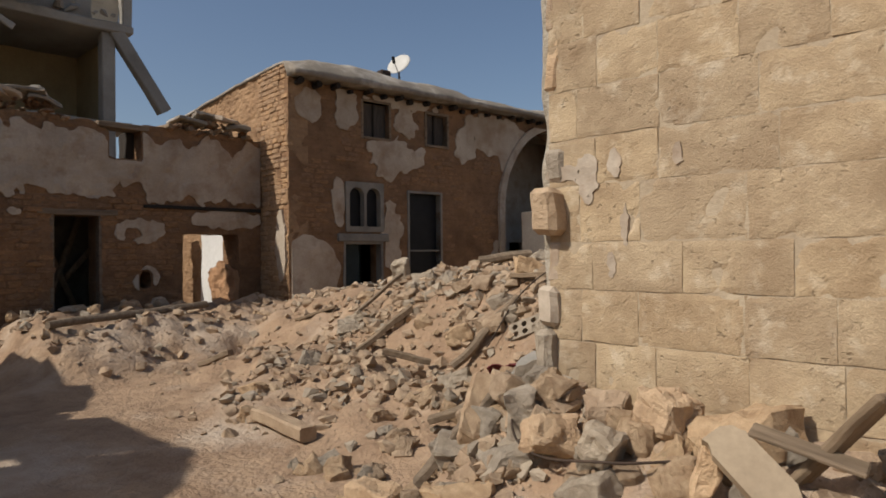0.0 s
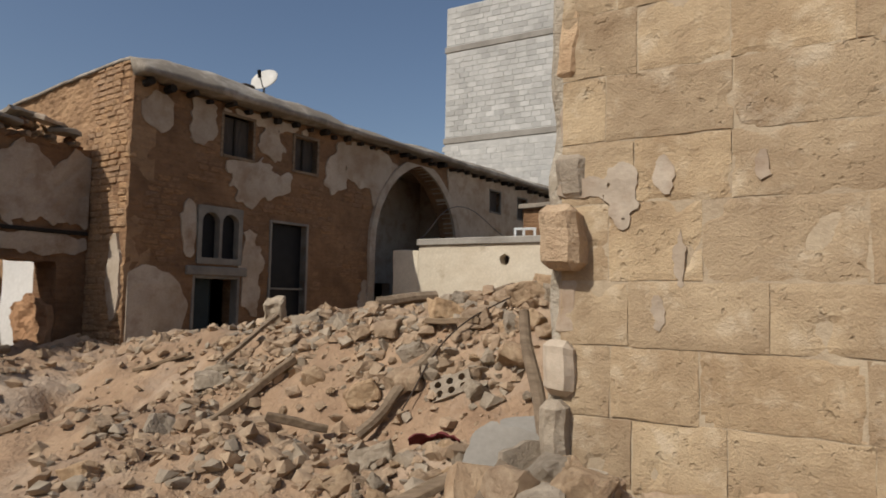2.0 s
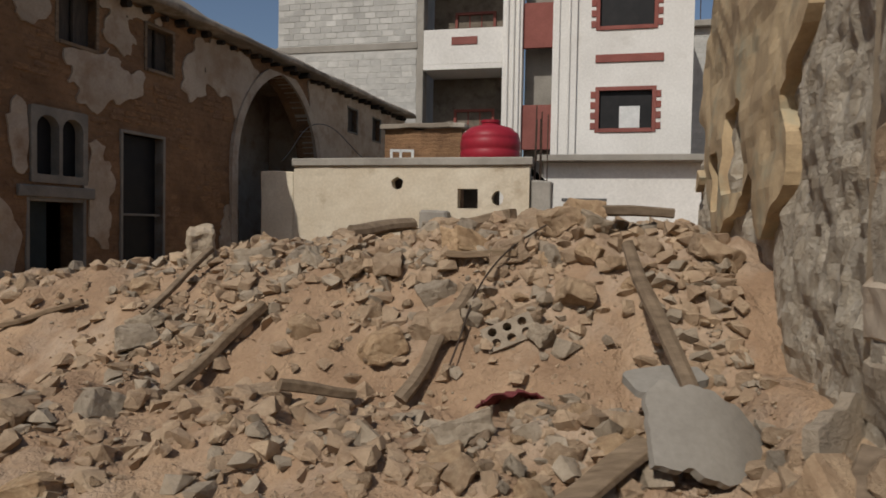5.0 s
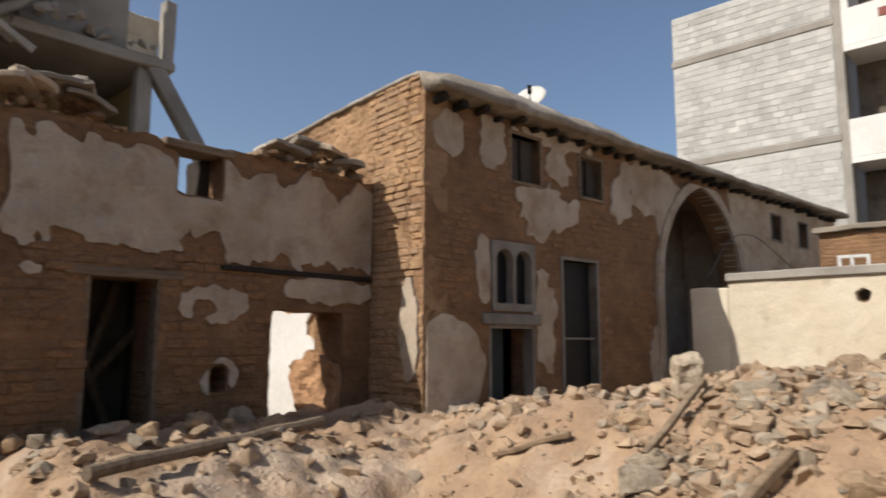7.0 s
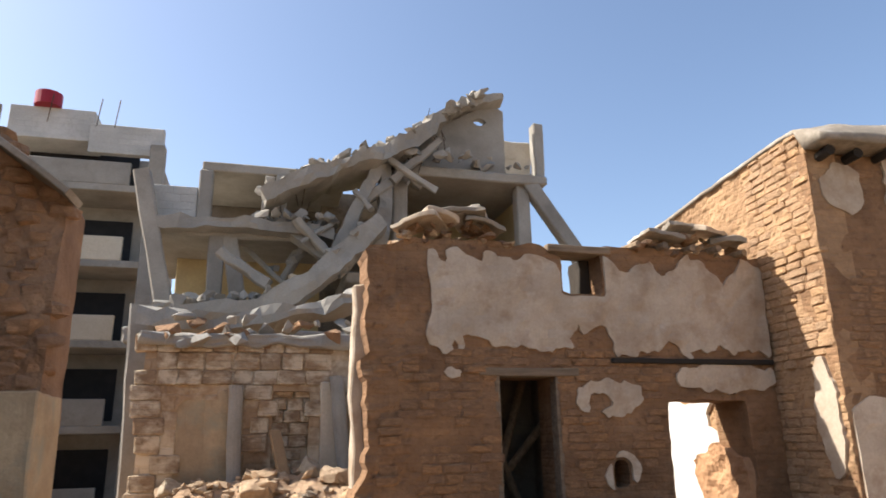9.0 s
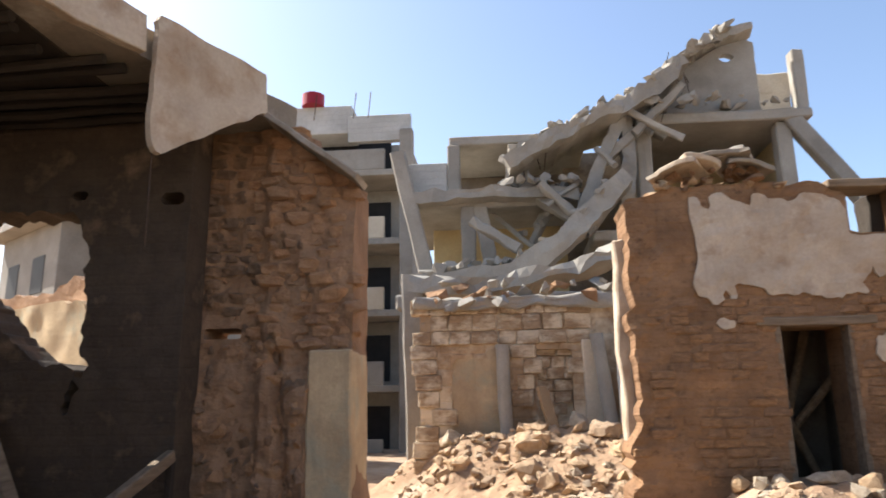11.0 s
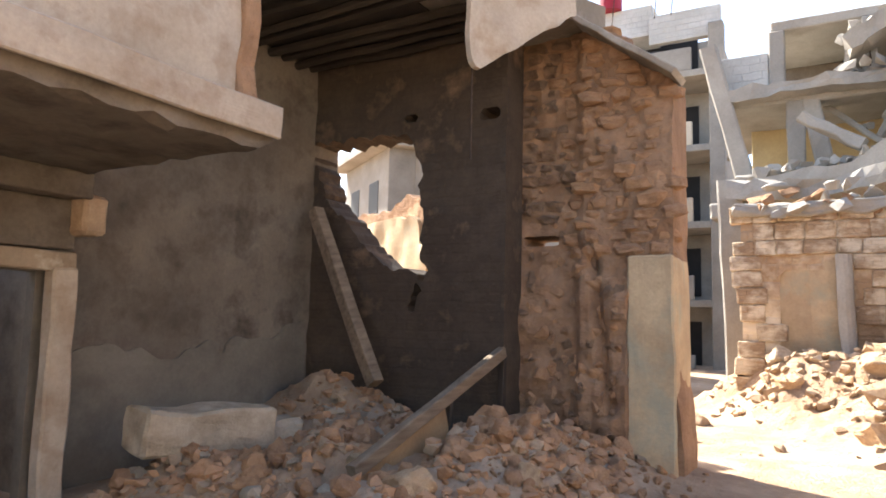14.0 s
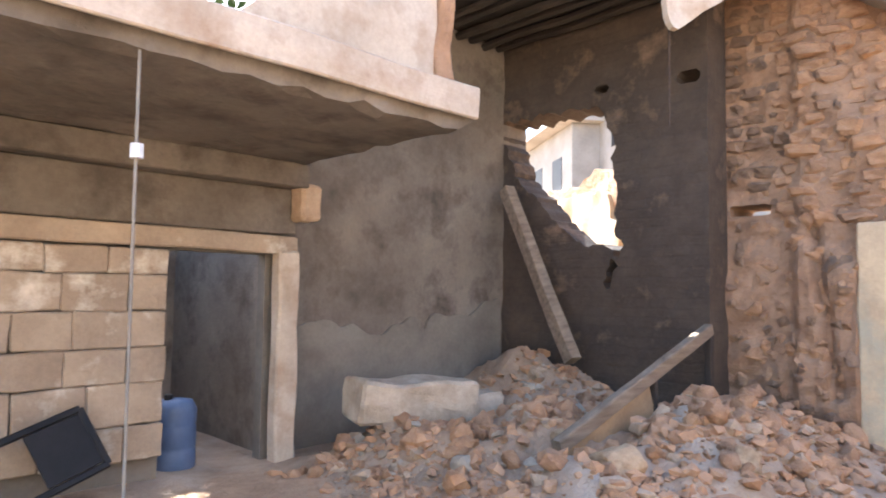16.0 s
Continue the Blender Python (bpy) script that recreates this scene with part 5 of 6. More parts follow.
def build_room_debris():
    for name, label, cat, m, sz, mat, rg in (
            ("concrete_block", "long broken concrete block lying on rubble", "concrete block", pose(-9.2, -4.4, 0.36, 3, 3, 164), (1.2, 0.45, 0.36), GREYSTONE, 0.06),
            ):
        t = thing(name, m, label, cat)
        part("block_body", box(-sz[0] / 2, sz[0] / 2, -sz[1] / 2, sz[1] / 2, -sz[2] / 2, sz[2] / 2, 0.03, rg, 5, 3), mat, t)
        if name == "concrete_block":
            part("broken_end", box(0.58, 0.95, -0.16, 0.14, -0.17, 0.08, 0.05, 0.05, 3, 9), GREYSTONE, t)
    o = part("ceiling_prop", beam((-11.45, -5.15, 2.65), (-11.15, -3.95, 0.62), 0.15, 0.16, rough=0.015, cuts=5), TIMBER)
    tagged(o, "grey timber leaning against the breached wall", "beam")
    r = thing("fallen_door_frame", Matrix(), "fallen wooden door frame with ochre panel leaning on rubble", "door frame")
    a, c = Vector((-9.2, -2.75, 0.18)), Vector((-11.55, -2.6, 1.02))
    part("top_rail", beam(a, c, 0.09, 0.12, rough=0.01, cuts=6), TIMBER, r)
    part("board", beam(a + Vector((-0.1, 0, -0.2)), a.lerp(c, 0.55) + Vector((0, 0, -0.22)), 0.03, 0.36), DOORPANEL, r)
    part("stile", beam(a.lerp(c, 0.57) + Vector((0, 0, 0.02)), a.lerp(c, 0.57) + Vector((0, 0, -0.55)), 0.06, 0.06), CEILDARK, r)
    part("stile", beam(c + Vector((0, 0, 0.02)), c + Vector((0.02, 0, -0.75)), 0.07, 0.07), CEILDARK, r)


build_pillar()
build_room()
build_shop_row()
build_room_debris()


# ---- beyond the breach and along the alley ----
STONE_FRONT = []


def build_far_ruins():
    w = thing("plaster_ruin", pose(-17.0, -9.5, 0, 0, 0, 60), "tan rubble ruin wall with pinkish plaster remains", "wall", kind="structure")
    part("wall_face", sheet(lambda u, z: min(3.4 + 0.2 * nz(u, 0, 0.9, 2) + 0.12 * nz(u, 0, 3, 2) - z, 6.0 - u), 0, 6, -0.3, 4.6, 0.1, 0.4, front=lambda u, z: 0.03 * nz(u, z, 1.2) + 0.012 * nz(u, z, 5)), MUDCORE, w)
    islands("plaster_patch", sheet(lambda u, z: min(blob(u, z, 2.9, 2.1, 1.9, 1.3, 4, 0.4), 3.15 - z), 0.2, 5.8, 0.2, 3.2, 0.1, 0.03, front=lambda u, z: 0.09 + 0.05 * nz(u, z, 2)), OCHREPLASTER, w)
    h = thing("house", pose(-27, -17.0, 0, 0, 0, 55), "pale concrete houses damaged and stacked beyond the breach", "house")
    part("wall_face", box(0, 5, 0, 4, -0.3, 7.2, 0.02), CONCRETE, h)
    part("roof_slab", box(-0.4, 5.4, -0.6, 4.4, 7.2, 7.5, 0.02), CONCRETE, h)
    for x in (0.8, 3.0):
        part("window", box(x, x + 1.0, -0.02, 0.1, 5.0, 6.2, 0.01), DARKFRAME, h)
    part("upper_room", box(3.4, 8.5, 1.0, 5.0, -0.3, 7.9, 0.02), CONCRETE, h)
    part("window", box(6.0, 7.0, 0.98, 1.1, 6.2, 7.3, 0.01), DARKFRAME, h)

    # stone wall at the alley's end
    st = thing("stone_house_front", pose(-18.0, -0.9, 0, 0, 0, 90), "honey-coloured stone wall with blocked arches and pilasters", "wall", kind="structure")

    def f(u, z):
        return min(3.3 + 0.15 * nz(u, 0, 1.5, 3) - z, -min(0.55 - abs(u - 1.05), 2.3 - z, 1), -rect(u, z, 2.1, 2.75, 0.9, 2.45))
    STONE_FRONT.append(st)
    part("stone_wall", sheet(f, -0.1, 3.7, -0.3, 3.5, 0.1, 0.4, (2.1, 2.75), (2.45,), lambda u, z: 0.03 * nz(u, z, 2) + 0.02 * nz(u, z, 6)), FARSTONE, st)
    part("recess_fill", box(-0.05, 3.6, 0.2, 0.45, -0.3, 3.1, 0.02, 0.03, 6, 2), FARSTONE, st)
    part("plaster_panel", box(0.48, 1.72, 0.02, 0.24, -0.3, 2.5, 0.02, 0.05, 7, 5), OCHREPLASTER, st, "stained ochre plaster filling a blocked arch")
    part("pilaster", box(2.95, 3.3, -0.12, 0.1, -0.3, 2.6, 0.02, 0.03, 5, 3), YELLOWCONC, st, "pale rendered pier")
    part("round_column", beam((1.52, -0.2, 0.2), (1.46, -0.16, 2.55), 0.24, 0.24, rough=0.02, cuts=6, round_=12), CONCRETE, st, "slim grey round column")
    part("leaning_column", beam((3.42, -0.6, 0.3), (3.2, -0.2, 2.7), 0.24, 0.24, rough=0.02, cuts=5, round_=12), CONCRETE, st)
    part("cornice", box(-0.2, 3.7, -0.16, 0.4, 3.2, 3.45, 0.03, 0.12, 9, 7), CONCRETE, st)
    r3 = random.Random(9)
    for i in range(46):
        o = part("debris", rock_mesh(600 + i, (1.1, 0.8, 0.55), 10), MUDCORE if i % 2 else CONCRETE, st)
        k = r3.uniform(0.18, 0.5)
        o.matrix_basis = pose(r3.uniform(0, 3.6), r3.uniform(-0.3, 0.5), 3.42 + r3.uniform(-0.2, 0.35), r3.uniform(0, 360), r3.uniform(-30, 30), r3.uniform(0, 360)) @ Matrix.Scale(k, 4)

    cb = thing("collapsed_building", Matrix(), "collapsed concrete apartment building with hanging slabs and columns", "ruined building")
    X = -23.0
    # right bay
    part("floor_slab", box(X - 5, X + 0.3, 4.3, 8.9, 8.75, 9.05, 0.04, 0.05, 6, 1), CONCRETE, cb, "broken concrete floor slab")
    part("floor_slab", box(X - 5, X + 0.2, 3.0, 8.9, 5.6, 5.9, 0.04, 0.05, 6, 2), CONCRETE, cb, "broken concrete floor slab")
    part("room_wall", box(X - 4, X - 3.7, 3.5, 8.8, 5.9, 8.75, 0.02), YELLOWROOM, cb, "yellow painted room wall")
    for y in (4.5, 8.2):
        part("column", box(X - 0.35, X + 0.1, y - 0.2, y + 0.2, 0.0, 8.75, 0.03, 0.03, 5, y), CONCRETE, cb)
    part("column", beam((X, 8.3, 9.0), (X + 0.3, 9.9, 6.4), 0.5, 0.4, 0.04, 0.04, 4), CONCRETE, cb)
    part("parapet_wall", sheet(lambda u, z: min(float(np.interp(u, (0, 0.35, 2.0, 2.55), (9.9, 10.35, 11.35, 11.2))) - z + 0.06 * nz(u, z, 3), 2.5 - u + 0.05 * nz(0, z, 4), -blob(u, z, 1.75, 10.75, 0.2, 0.13, 5)), 0, 2.6, 8.9, 11.6, 0.12, 0.25), CONCRETE, cb, "leaning remnant of a concrete parapet").matrix_basis = pose(X, 5.2, 0, 0, 0, 90)
    part("parapet_wall", box(X - 0.6, X - 0.4, 7.7, 8.7, 9.0, 10.4, 0.03, 0.03, 4, 2), YELLOWCONC, cb, "cream rendered wall beside the parapet")
    part("corner_post", box(X - 0.2, X + 0.2, 8.6, 8.9, 9.0, 10.8, 0.03, 0.03, 3), CONCRETE, cb)

    def bent_slab(points, w, t, seed, rough=0.12, name="fallen_slab"):
        """A slab of width w that hangs along a bent line, with torn edges."""
        b = bmesh.new()
        line = [Vector(p) for p in points]
        n = 7
        rows = []
        for i in range((len(line) - 1) * n + 1):
            k = min(i // n, len(line) - 2)
            f = i / n - k
            c = line[k].lerp(line[k + 1], f)
            d = (line[k + 1] - line[k]).normalized()
            if k and f < 0.5:
                d = ((line[k] - line[k - 1]).normalized().lerp(d, 0.5 + f)).normalized()
            up = Vector((0, -d.z, d.y)).normalized()
            row = []
            for x, zz in ((-w / 2, -t / 2), (0, -t / 2), (w / 2, -t / 2), (w / 2, 0), (w / 2, t / 2), (w / 4, t / 2), (0, t / 2), (-w / 2, t / 2)):
                v = c + Vector((x, 0, 0)) + up * zz
                row.append(b.verts.new(v + noise.noise_vector(v * 1.7 + Vector((seed * 9, 0, 0))) * rough + noise.noise_vector(v * 6) * rough * 0.5))
            rows.append(row)
        for r, q in zip(rows, rows[1:]):
            for j in range(8):
                b.faces.new((r[j - 1], r[j], q[j], q[j - 1]))
        b.faces.new(rows[0])
        b.faces.new(rows[-1][::-1])
        bmesh.ops.recalc_face_normals(b, faces=b.faces[:])
        return part(name, b, CONCRETE, cb, "torn concrete slab hanging in the wreck")
    bent_slab(((X, 7.55, 11.4), (X + 0.1, 6.6, 11.15), (X + 0.1, 5.2, 10.4)), 0.9, 0.22, 1, 0.1)
    bent_slab(((X + 0.1, 5.5, 10.2), (X + 0.1, 4.6, 9.45), (X + 0.2, 3.6, 8.9), (X + 0.1, 2.2, 8.35), (X + 0.2, 0.8, 7.55)), 1.9, 0.34, 2, 0.17)
    bent_slab(((X + 0.9, -1.0, 4.4), (X + 1.0, 0.9, 4.6), (X + 1.0, 2.1, 5.35), (X + 0.8, 3.1, 6.35), (X + 0.7, 3.8, 7.1)), 1.1, 0.5, 3, 0.1)
    bent_slab(((X + 0.6, 2.7, 6.3), (X + 0.5, 3.3, 7.7), (X + 0.4, 3.85, 8.9)), 0.5, 0.32, 4, 0.08)
    bent_slab(((X + 0.3, 3.9, 6.4), (X + 0.4, 4.0, 7.6), (X + 0.3, 4.0, 8.9)), 0.4, 0.34, 5, 0.08)
    bent_slab(((X + 0.3, 1.2, 7.1), (X + 0.5, 2.4, 6.2), (X + 0.7, 2.9, 5.7)), 0.4, 0.28, 6, 0.07)
    bent_slab(((X + 0.2, -1.8, 6.85), (X + 0.3, 0.4, 6.95), (X + 0.3, 2.6, 6.75)), 0.8, 0.3, 7, 0.14)
    bent_slab(((X + 3.6, -1.3, 3.95), (X + 3.7, 0.6, 3.75), (X + 3.8, 2.0, 4.1), (X + 4.0, 3.6, 4.6)), 1.6, 0.3, 8, 0.2)
    # side walls added to keep skylight out and darken the bay
    for y in (4.35, 8.5):
        part("room_wall", box(X - 3.7, X - 0.4, y - 0.08, y + 0.08, 5.9, 8.75, 0.02), YELLOWROOM, cb, "yellow painted room wall")
    # dark box added behind the gap, its colour standing for deep shade
    part("dark_room", box(X - 2.4, X - 2.2, 2.5, 4.45, 4.05, 8.95, 0.02), SOOTSHADEPLASTER, cb, "dark backing wall that carries the bay's shade")
    # middle bay
    part("floor_slab", box(X - 5, X + 0.2, -2.0, 3.4, 6.65, 6.95, 0.04, 0.06, 6, 8), CONCRETE, cb, "broken concrete floor slab")
    part("floor_slab", box(X - 5, X + 1.8, -2.0, 4.2, 3.75, 4.05, 0.04, 0.07, 6, 9), CONCRETE, cb, "broken concrete floor slab")
    part("room_wall", box(X - 2.5, X - 2.2, -1.5, 3.4, 4.0, 6.7, 0.02), YELLOWROOM, cb, "yellow painted room wall")
    part("column", beam((X + 0.4, -1.2, 4.0), (X + 0.4, -2.2, 8.2), 0.45, 0.4, 0.04, 0.03, 4), CONCRETE, cb)
    part("column", beam((X, 0.5, 4.0), (X, 0.0, 6.7), 0.45, 0.4, 0.04, 0.03, 4), CONCRETE, cb)
    part("column", box(X - 0.2, X + 0.2, -0.5, -0.1, 4.0, 6.7, 0.03, 0.03, 4), CONCRETE, cb)
    part("column", beam((X + 3.0, -1.25, -0.2), (X + 3.0, -1.4, 4.3), 0.6, 0.5, 0.04, 0.06, 6), CONCRETE, cb)
    # roof bay
    part("roof_beam", box(X - 3, X + 0.1, -0.8, 3.0, 8.5, 8.75, 0.03, 0.03, 4), CONCRETE, cb)
    part("column", box(X - 0.2, X + 0.15, -0.85, -0.5, 6.95, 8.5, 0.03), CONCRETE, cb)
    part("column", box(X - 0.2, X + 0.15, 1.1, 1.4, 6.95, 8.5, 0.03), CONCRETE, cb)
    # dark backing in place of the roof bay's shaded interior
    part("dark_room", box(X - 3, X - 2.8, -0.8, 3.0, 6.95, 8.5, 0.02), SOOTSHADEPLASTER, cb)
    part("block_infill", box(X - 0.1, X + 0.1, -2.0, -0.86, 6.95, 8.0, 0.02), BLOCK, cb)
    part("ground_wall", box(X - 1.0, X - 0.7, -2.0, 8.9, -0.3, 3.75, 0.02), SOOTSHADEPLASTER, cb)
    rnd = random.Random(14)
    for i in range(280):
        y = rnd.uniform(-1.5, 3.6)
        zz = float(np.interp(y, (-1.5, 1.4, 2.2, 3.6), (4.5, 4.9, 5.6, 6.9)))
        if i % 2:
            y = rnd.uniform(0.6, 7.0)
            zz = float(np.interp(y, (0.6, 2.2, 3.6, 4.6, 5.5, 7.0), (7.6, 8.5, 9.0, 9.5, 10.3, 11.2)))
        elif rnd.random() < 0.35:
            y = rnd.uniform(0.6, 8.2)
            zz = 7.0 if y < 3.2 else 9.05
        o = part("debris", rock_mesh(300 + i, (1.2, 0.8, 0.5)), CONCRETE, cb)
        s = rnd.uniform(0.15, 0.55)
        o.matrix_basis = pose(X + rnd.uniform(0.0, 1.5) * (1 if zz < 6.9 else 0.6), y, zz + 0.15 * s + 0.12, rnd.uniform(0, 360), rnd.uniform(-30, 30), rnd.uniform(0, 360)) @ Matrix.Scale(s, 4)
    for i in range(24):
        y, zz = rnd.choice(((5.6, 9.9), (5.4, 10.2), (2.0, 7.2), (3.3, 6.8), (1.4, 7.6), (4.6, 8.8)))
        p = Vector((X + 0.3, y + rnd.uniform(-0.4, 0.4), zz))
        part("rebar", beam(p, p + Vector((rnd.uniform(-0.3, 0.4), rnd.uniform(-0.4, 0.4), rnd.uniform(0.3, 0.8) * rnd.choice((1, 1, -1)))), 0.025, 0.025, round_=4), STEEL, cb)
    for i in range(16):
        y = rnd.uniform(-0.5, 5.5)
        zz = float(np.interp(y, (-0.5, 1.5, 3.0, 5.5), (5.2, 6.2, 7.4, 9.6)))
        p = Vector((X + rnd.uniform(-0.5, 1.0), y, zz))
        d = Vector((rnd.uniform(-0.4, 0.4), rnd.uniform(-1, 1), rnd.uniform(-0.9, 0.9))) * rnd.uniform(0.5, 1.2)
        part("broken_beam", beam(p - d, p + d, rnd.uniform(0.15, 0.35), rnd.uniform(0.12, 0.25), 0.03, 0.06, 5, i), CONCRETE, cb, "broken concrete beam hanging in the wreck")
    # the block beyond
    bl = thing("apartment_building", pose(-30, -8.2, 0, 0, 0, 90), "grey concrete apartment block with open balconies", "apartment building")
    part("main_wall", box(-3.0, 5.0, 2.0, 8.0, -0.3, 12.2, 0.02), CONCRETE, bl)
    for k in range(5):
        z = -0.9 + 2.75 * k
        fl = part("balcony", box(0.0, 5.3, -0.1, 2.0, z + 0.05, z + 0.3, 0.02), CONCRETE, bl)
        part("parapet", box(0.0, 4.3, -0.1, 0.05, z + 0.3, z + 1.15, 0.02), YELLOWCONC if k in (2, 3) else CONCRETE, fl)
        part("opening", box(0.4, 4.2, 1.94, 1.99, z + 0.5, z + 2.3, 0.01), DARKFRAME, fl)
    part("column", box(4.9, 5.4, -0.2, 0.3, -0.3, 12.0, 0.03), CONCRETE, bl)
    part("column", box(-0.3, 0.1, -0.2, 0.3, -0.3, 12.0, 0.03), CONCRETE, bl)
    part("roof_room", box(0.0, 2.8, 0.5, 6.0, 12.2, 13.4, 0.02), BLOCK, bl)
    part("roof_parapet", box(2.8, 5.3, 0.0, 0.3, 11.6, 12.7, 0.02), BLOCK, bl)
    t = thing("water_tank", pose(-30.5, -7.0, 13.4), "small red water tank on a far roof", "water tank")
    part("tank_body", beam((0, 0, 0), (0, 0, 0.5), 0.9, 0.9, round_=20), REDPLASTIC, t)
    part("lid", beam((0, 0, 0.5), (0, 0, 0.62), 0.7, 0.7, round_=20, taper=0.5), REDPLASTIC, t)
    for y in (-6.8, -5.2, -4.6):
        part("rebar", beam((-30, y, 12.6), (-30, y + 0.1, 13.7), 0.04, 0.04, round_=4), STEEL, cb)


build_far_ruins()


# ---- rubble ----
STONE_MESHES = [mesh_of("rubble_stone", rock_mesh(k, (1, 0.62 + 0.05 * (k % 8), 0.5 + 0.06 * (k % 6)), 13 + k % 8), STONE if k % 4 else GREYSTONE) for k in range(28)]


WORN_MESHES = []
for k in range(14):
    b = box(-0.5, 0.5, -0.31 - 0.02 * (k % 5), 0.36, -0.24 - 0.025 * (k % 4), 0.3, 0.05, 0.13, 3, 40 + k)
    for v in b.verts:
        cut = v.co.x * 0.6 + v.co.y * (0.5 - 0.2 * (k % 4)) + v.co.z * 0.7 - 0.34
        if cut > 0:
            v.co -= Vector((0.6, 0.3, 0.7)) * cut
    WORN_MESHES.append(mesh_of("fallen_stone", b, STONE if k % 3 else GREYSTONE))


def clear(x, y):
    """False inside walls and along the camera's way."""
    if x > -3.0 and y > 3.9:
        return False
    if x < -13.0 and 2.0 < y < 8.2 and x > -14.1:
        return False
    if x < -11.8 and y > 7.6 + 0.0:
        return False
    if y > 13.7 and x > -10.4:
        return False
    if -13.0 < x < -12.0 and -3.0 < y < -0.75:
        return False
    if x > -11.4 and y < -5.0:
        return False
    if -11.7 < x < -8.9 and -2.9 < y < -2.5:
        return False
    return True


def scatter():
    rnd = random.Random(77)
    placed = 0
    tries = 0
    while placed < 298 and tries < 40000:
        tries += 1
        zone = rnd.random()
        if zone < 0.55:
            x, y = rnd.uniform(-11.5, -2.9), rnd.uniform(3.3, 9.0)
        elif zone < 0.74:
            x, y = rnd.uniform(-4.2, 0.6), rnd.uniform(2.7, 4.0)
        elif zone < 0.82:
            x, y = rnd.uniform(-17.9, -13.4), rnd.uniform(-1.8, 3.0)
        else:
            x, y = rnd.uniform(-12.4, -8.6), rnd.uniform(-4.4, -0.9)
        h = heap(x, y)
        if not clear(x, y) or rnd.random() > min(1, 0.03 + h * 1.2) * (1.0 if x > -6.5 else 0.5) * (0.2 if y < -3.3 and x < -9.8 and x > -13 else 1.0):
            continue
        s = 0.12 + 0.26 * rnd.random() ** 2.0
        if 0.55 <= zone < 0.82:
            s *= 1.35
        if x < -8.5 and y > 3.5 and x > -13:
            s *= 0.6
        o = new("rubble_stone", rnd.choice(STONE_MESHES if s < 0.2 else WORN_MESHES))
        o.matrix_basis = pose(x, y, ground_z(x, y) + 0.07 * s, rnd.uniform(-35, 35), rnd.uniform(-35, 35), rnd.uniform(0, 360)) @ Matrix.Scale(s, 4)
        tagged(o, "broken tan stone lying in the rubble heap", "stone", "rubble stones")
        placed += 1


scatter()


def gravel():
    """The small crumbs between the stones, one joined mesh a colour."""
    rnd = np.random.default_rng(5)
    protos = []
    for k in range(10):
        b = rock_mesh(500 + k, (1, 0.85, 0.7), 11)
        b.verts.index_update()
        protos.append((np.array([v.co[:] for v in b.verts]), [[v.index for v in f.verts] for f in b.faces]))
        b.free()
    for mat, count, seed, name, lab in ((MUDPIECE, 3400, 3, "brick_crumbs", "crumbs of mud-brick strewn over the room's floor"), (STONE, 21000, 1, "gravel", "crumbs of stone and clay strewn over the heap"), (GREYSTONE, 4800, 2, "concrete_crumbs", "grey concrete crumbs strewn over the heap")):
        verts, faces = [], []
        base = 0
        n = 0
        while n < count:
            z = 1.0 if mat is MUDPIECE else rnd.random()
            if z < 0.66:
                x, y = rnd.uniform(-12.5, -2.9), rnd.uniform(3.0, 10.5)
            elif z < 0.8:
                x, y = rnd.uniform(-5, 0.6), rnd.uniform(2.3, 4.0)
            elif z < 0.9:
                x, y = rnd.uniform(-18.6, -13.4), rnd.uniform(-2.0, 3.2)
            else:
                x, y = rnd.uniform(-12.5, -7.9), rnd.uniform(-4.9, -0.7)
            thin = 0.3 if x < -8.6 and y > 2.5 and x > -13.2 else 1.0
            if y < -3.3 and x < -9.8 and x > -13:
                thin = 0.25
            if not clear(x, y) or rnd.random() > thin * (0.02 + heap(x, y) * 1.2) * (0.1 + 1.0 * smooth(1.1 * nz(x, y, 0.9, 21) + 0.9 * nz(x, y, 2.4, 22) + 0.42)):
                continue
            if mat is GREYSTONE and nz(x, y, 0.7, 33) < 0.05:
                if rnd.random() < 0.8:
                    continue
            s = 0.04 + 0.16 * rnd.random() ** 3 if mat is MUDPIECE else 0.025 + 0.24 * rnd.random() ** (6.5 if x < -6.5 else 5.2)
            co, fs = protos[rnd.integers(len(protos))]
            a = rnd.uniform(0, 6.28)
            t = rnd.uniform(-0.6, 0.6)
            ca, sa, ct, st = math.cos(a), math.sin(a), math.cos(t), math.sin(t)
            m = np.array([[ca, -sa * ct, sa * st], [sa, ca * ct, -ca * st], [0, st, ct]])
            p = co @ m.T * s + np.array([x, y, ground_z(x, y) + 0.07 * s])
            verts.extend(p.tolist())
            faces.extend([[i + base for i in f] for f in fs])
            base += len(co)
            n += 1
        me = bpy.data.meshes.new(name)
        me.from_pydata(verts, [], faces)
        me.materials.append(mat)
        tagged(new(name, me), lab, "gravel", kind="stuff")


gravel()


# ---- timbers, slabs and other pieces in the heap ----
def debris_piece(name, label, cat, x, y, dz, rot, size, mat, rough=0.01, round_=0, group="", cuts=4, seed=0):
    b = beam((-size[0] / 2, 0, 0), (size[0] / 2, 0, 0), size[1], size[2], min(size[1:]) * 0.12, rough, cuts, seed, round_)
    o = part(name, b, mat)
    o.matrix_basis = pose(x, y, ground_z(x, y) + dz, *rot)
    return tagged(o, label, cat, group)


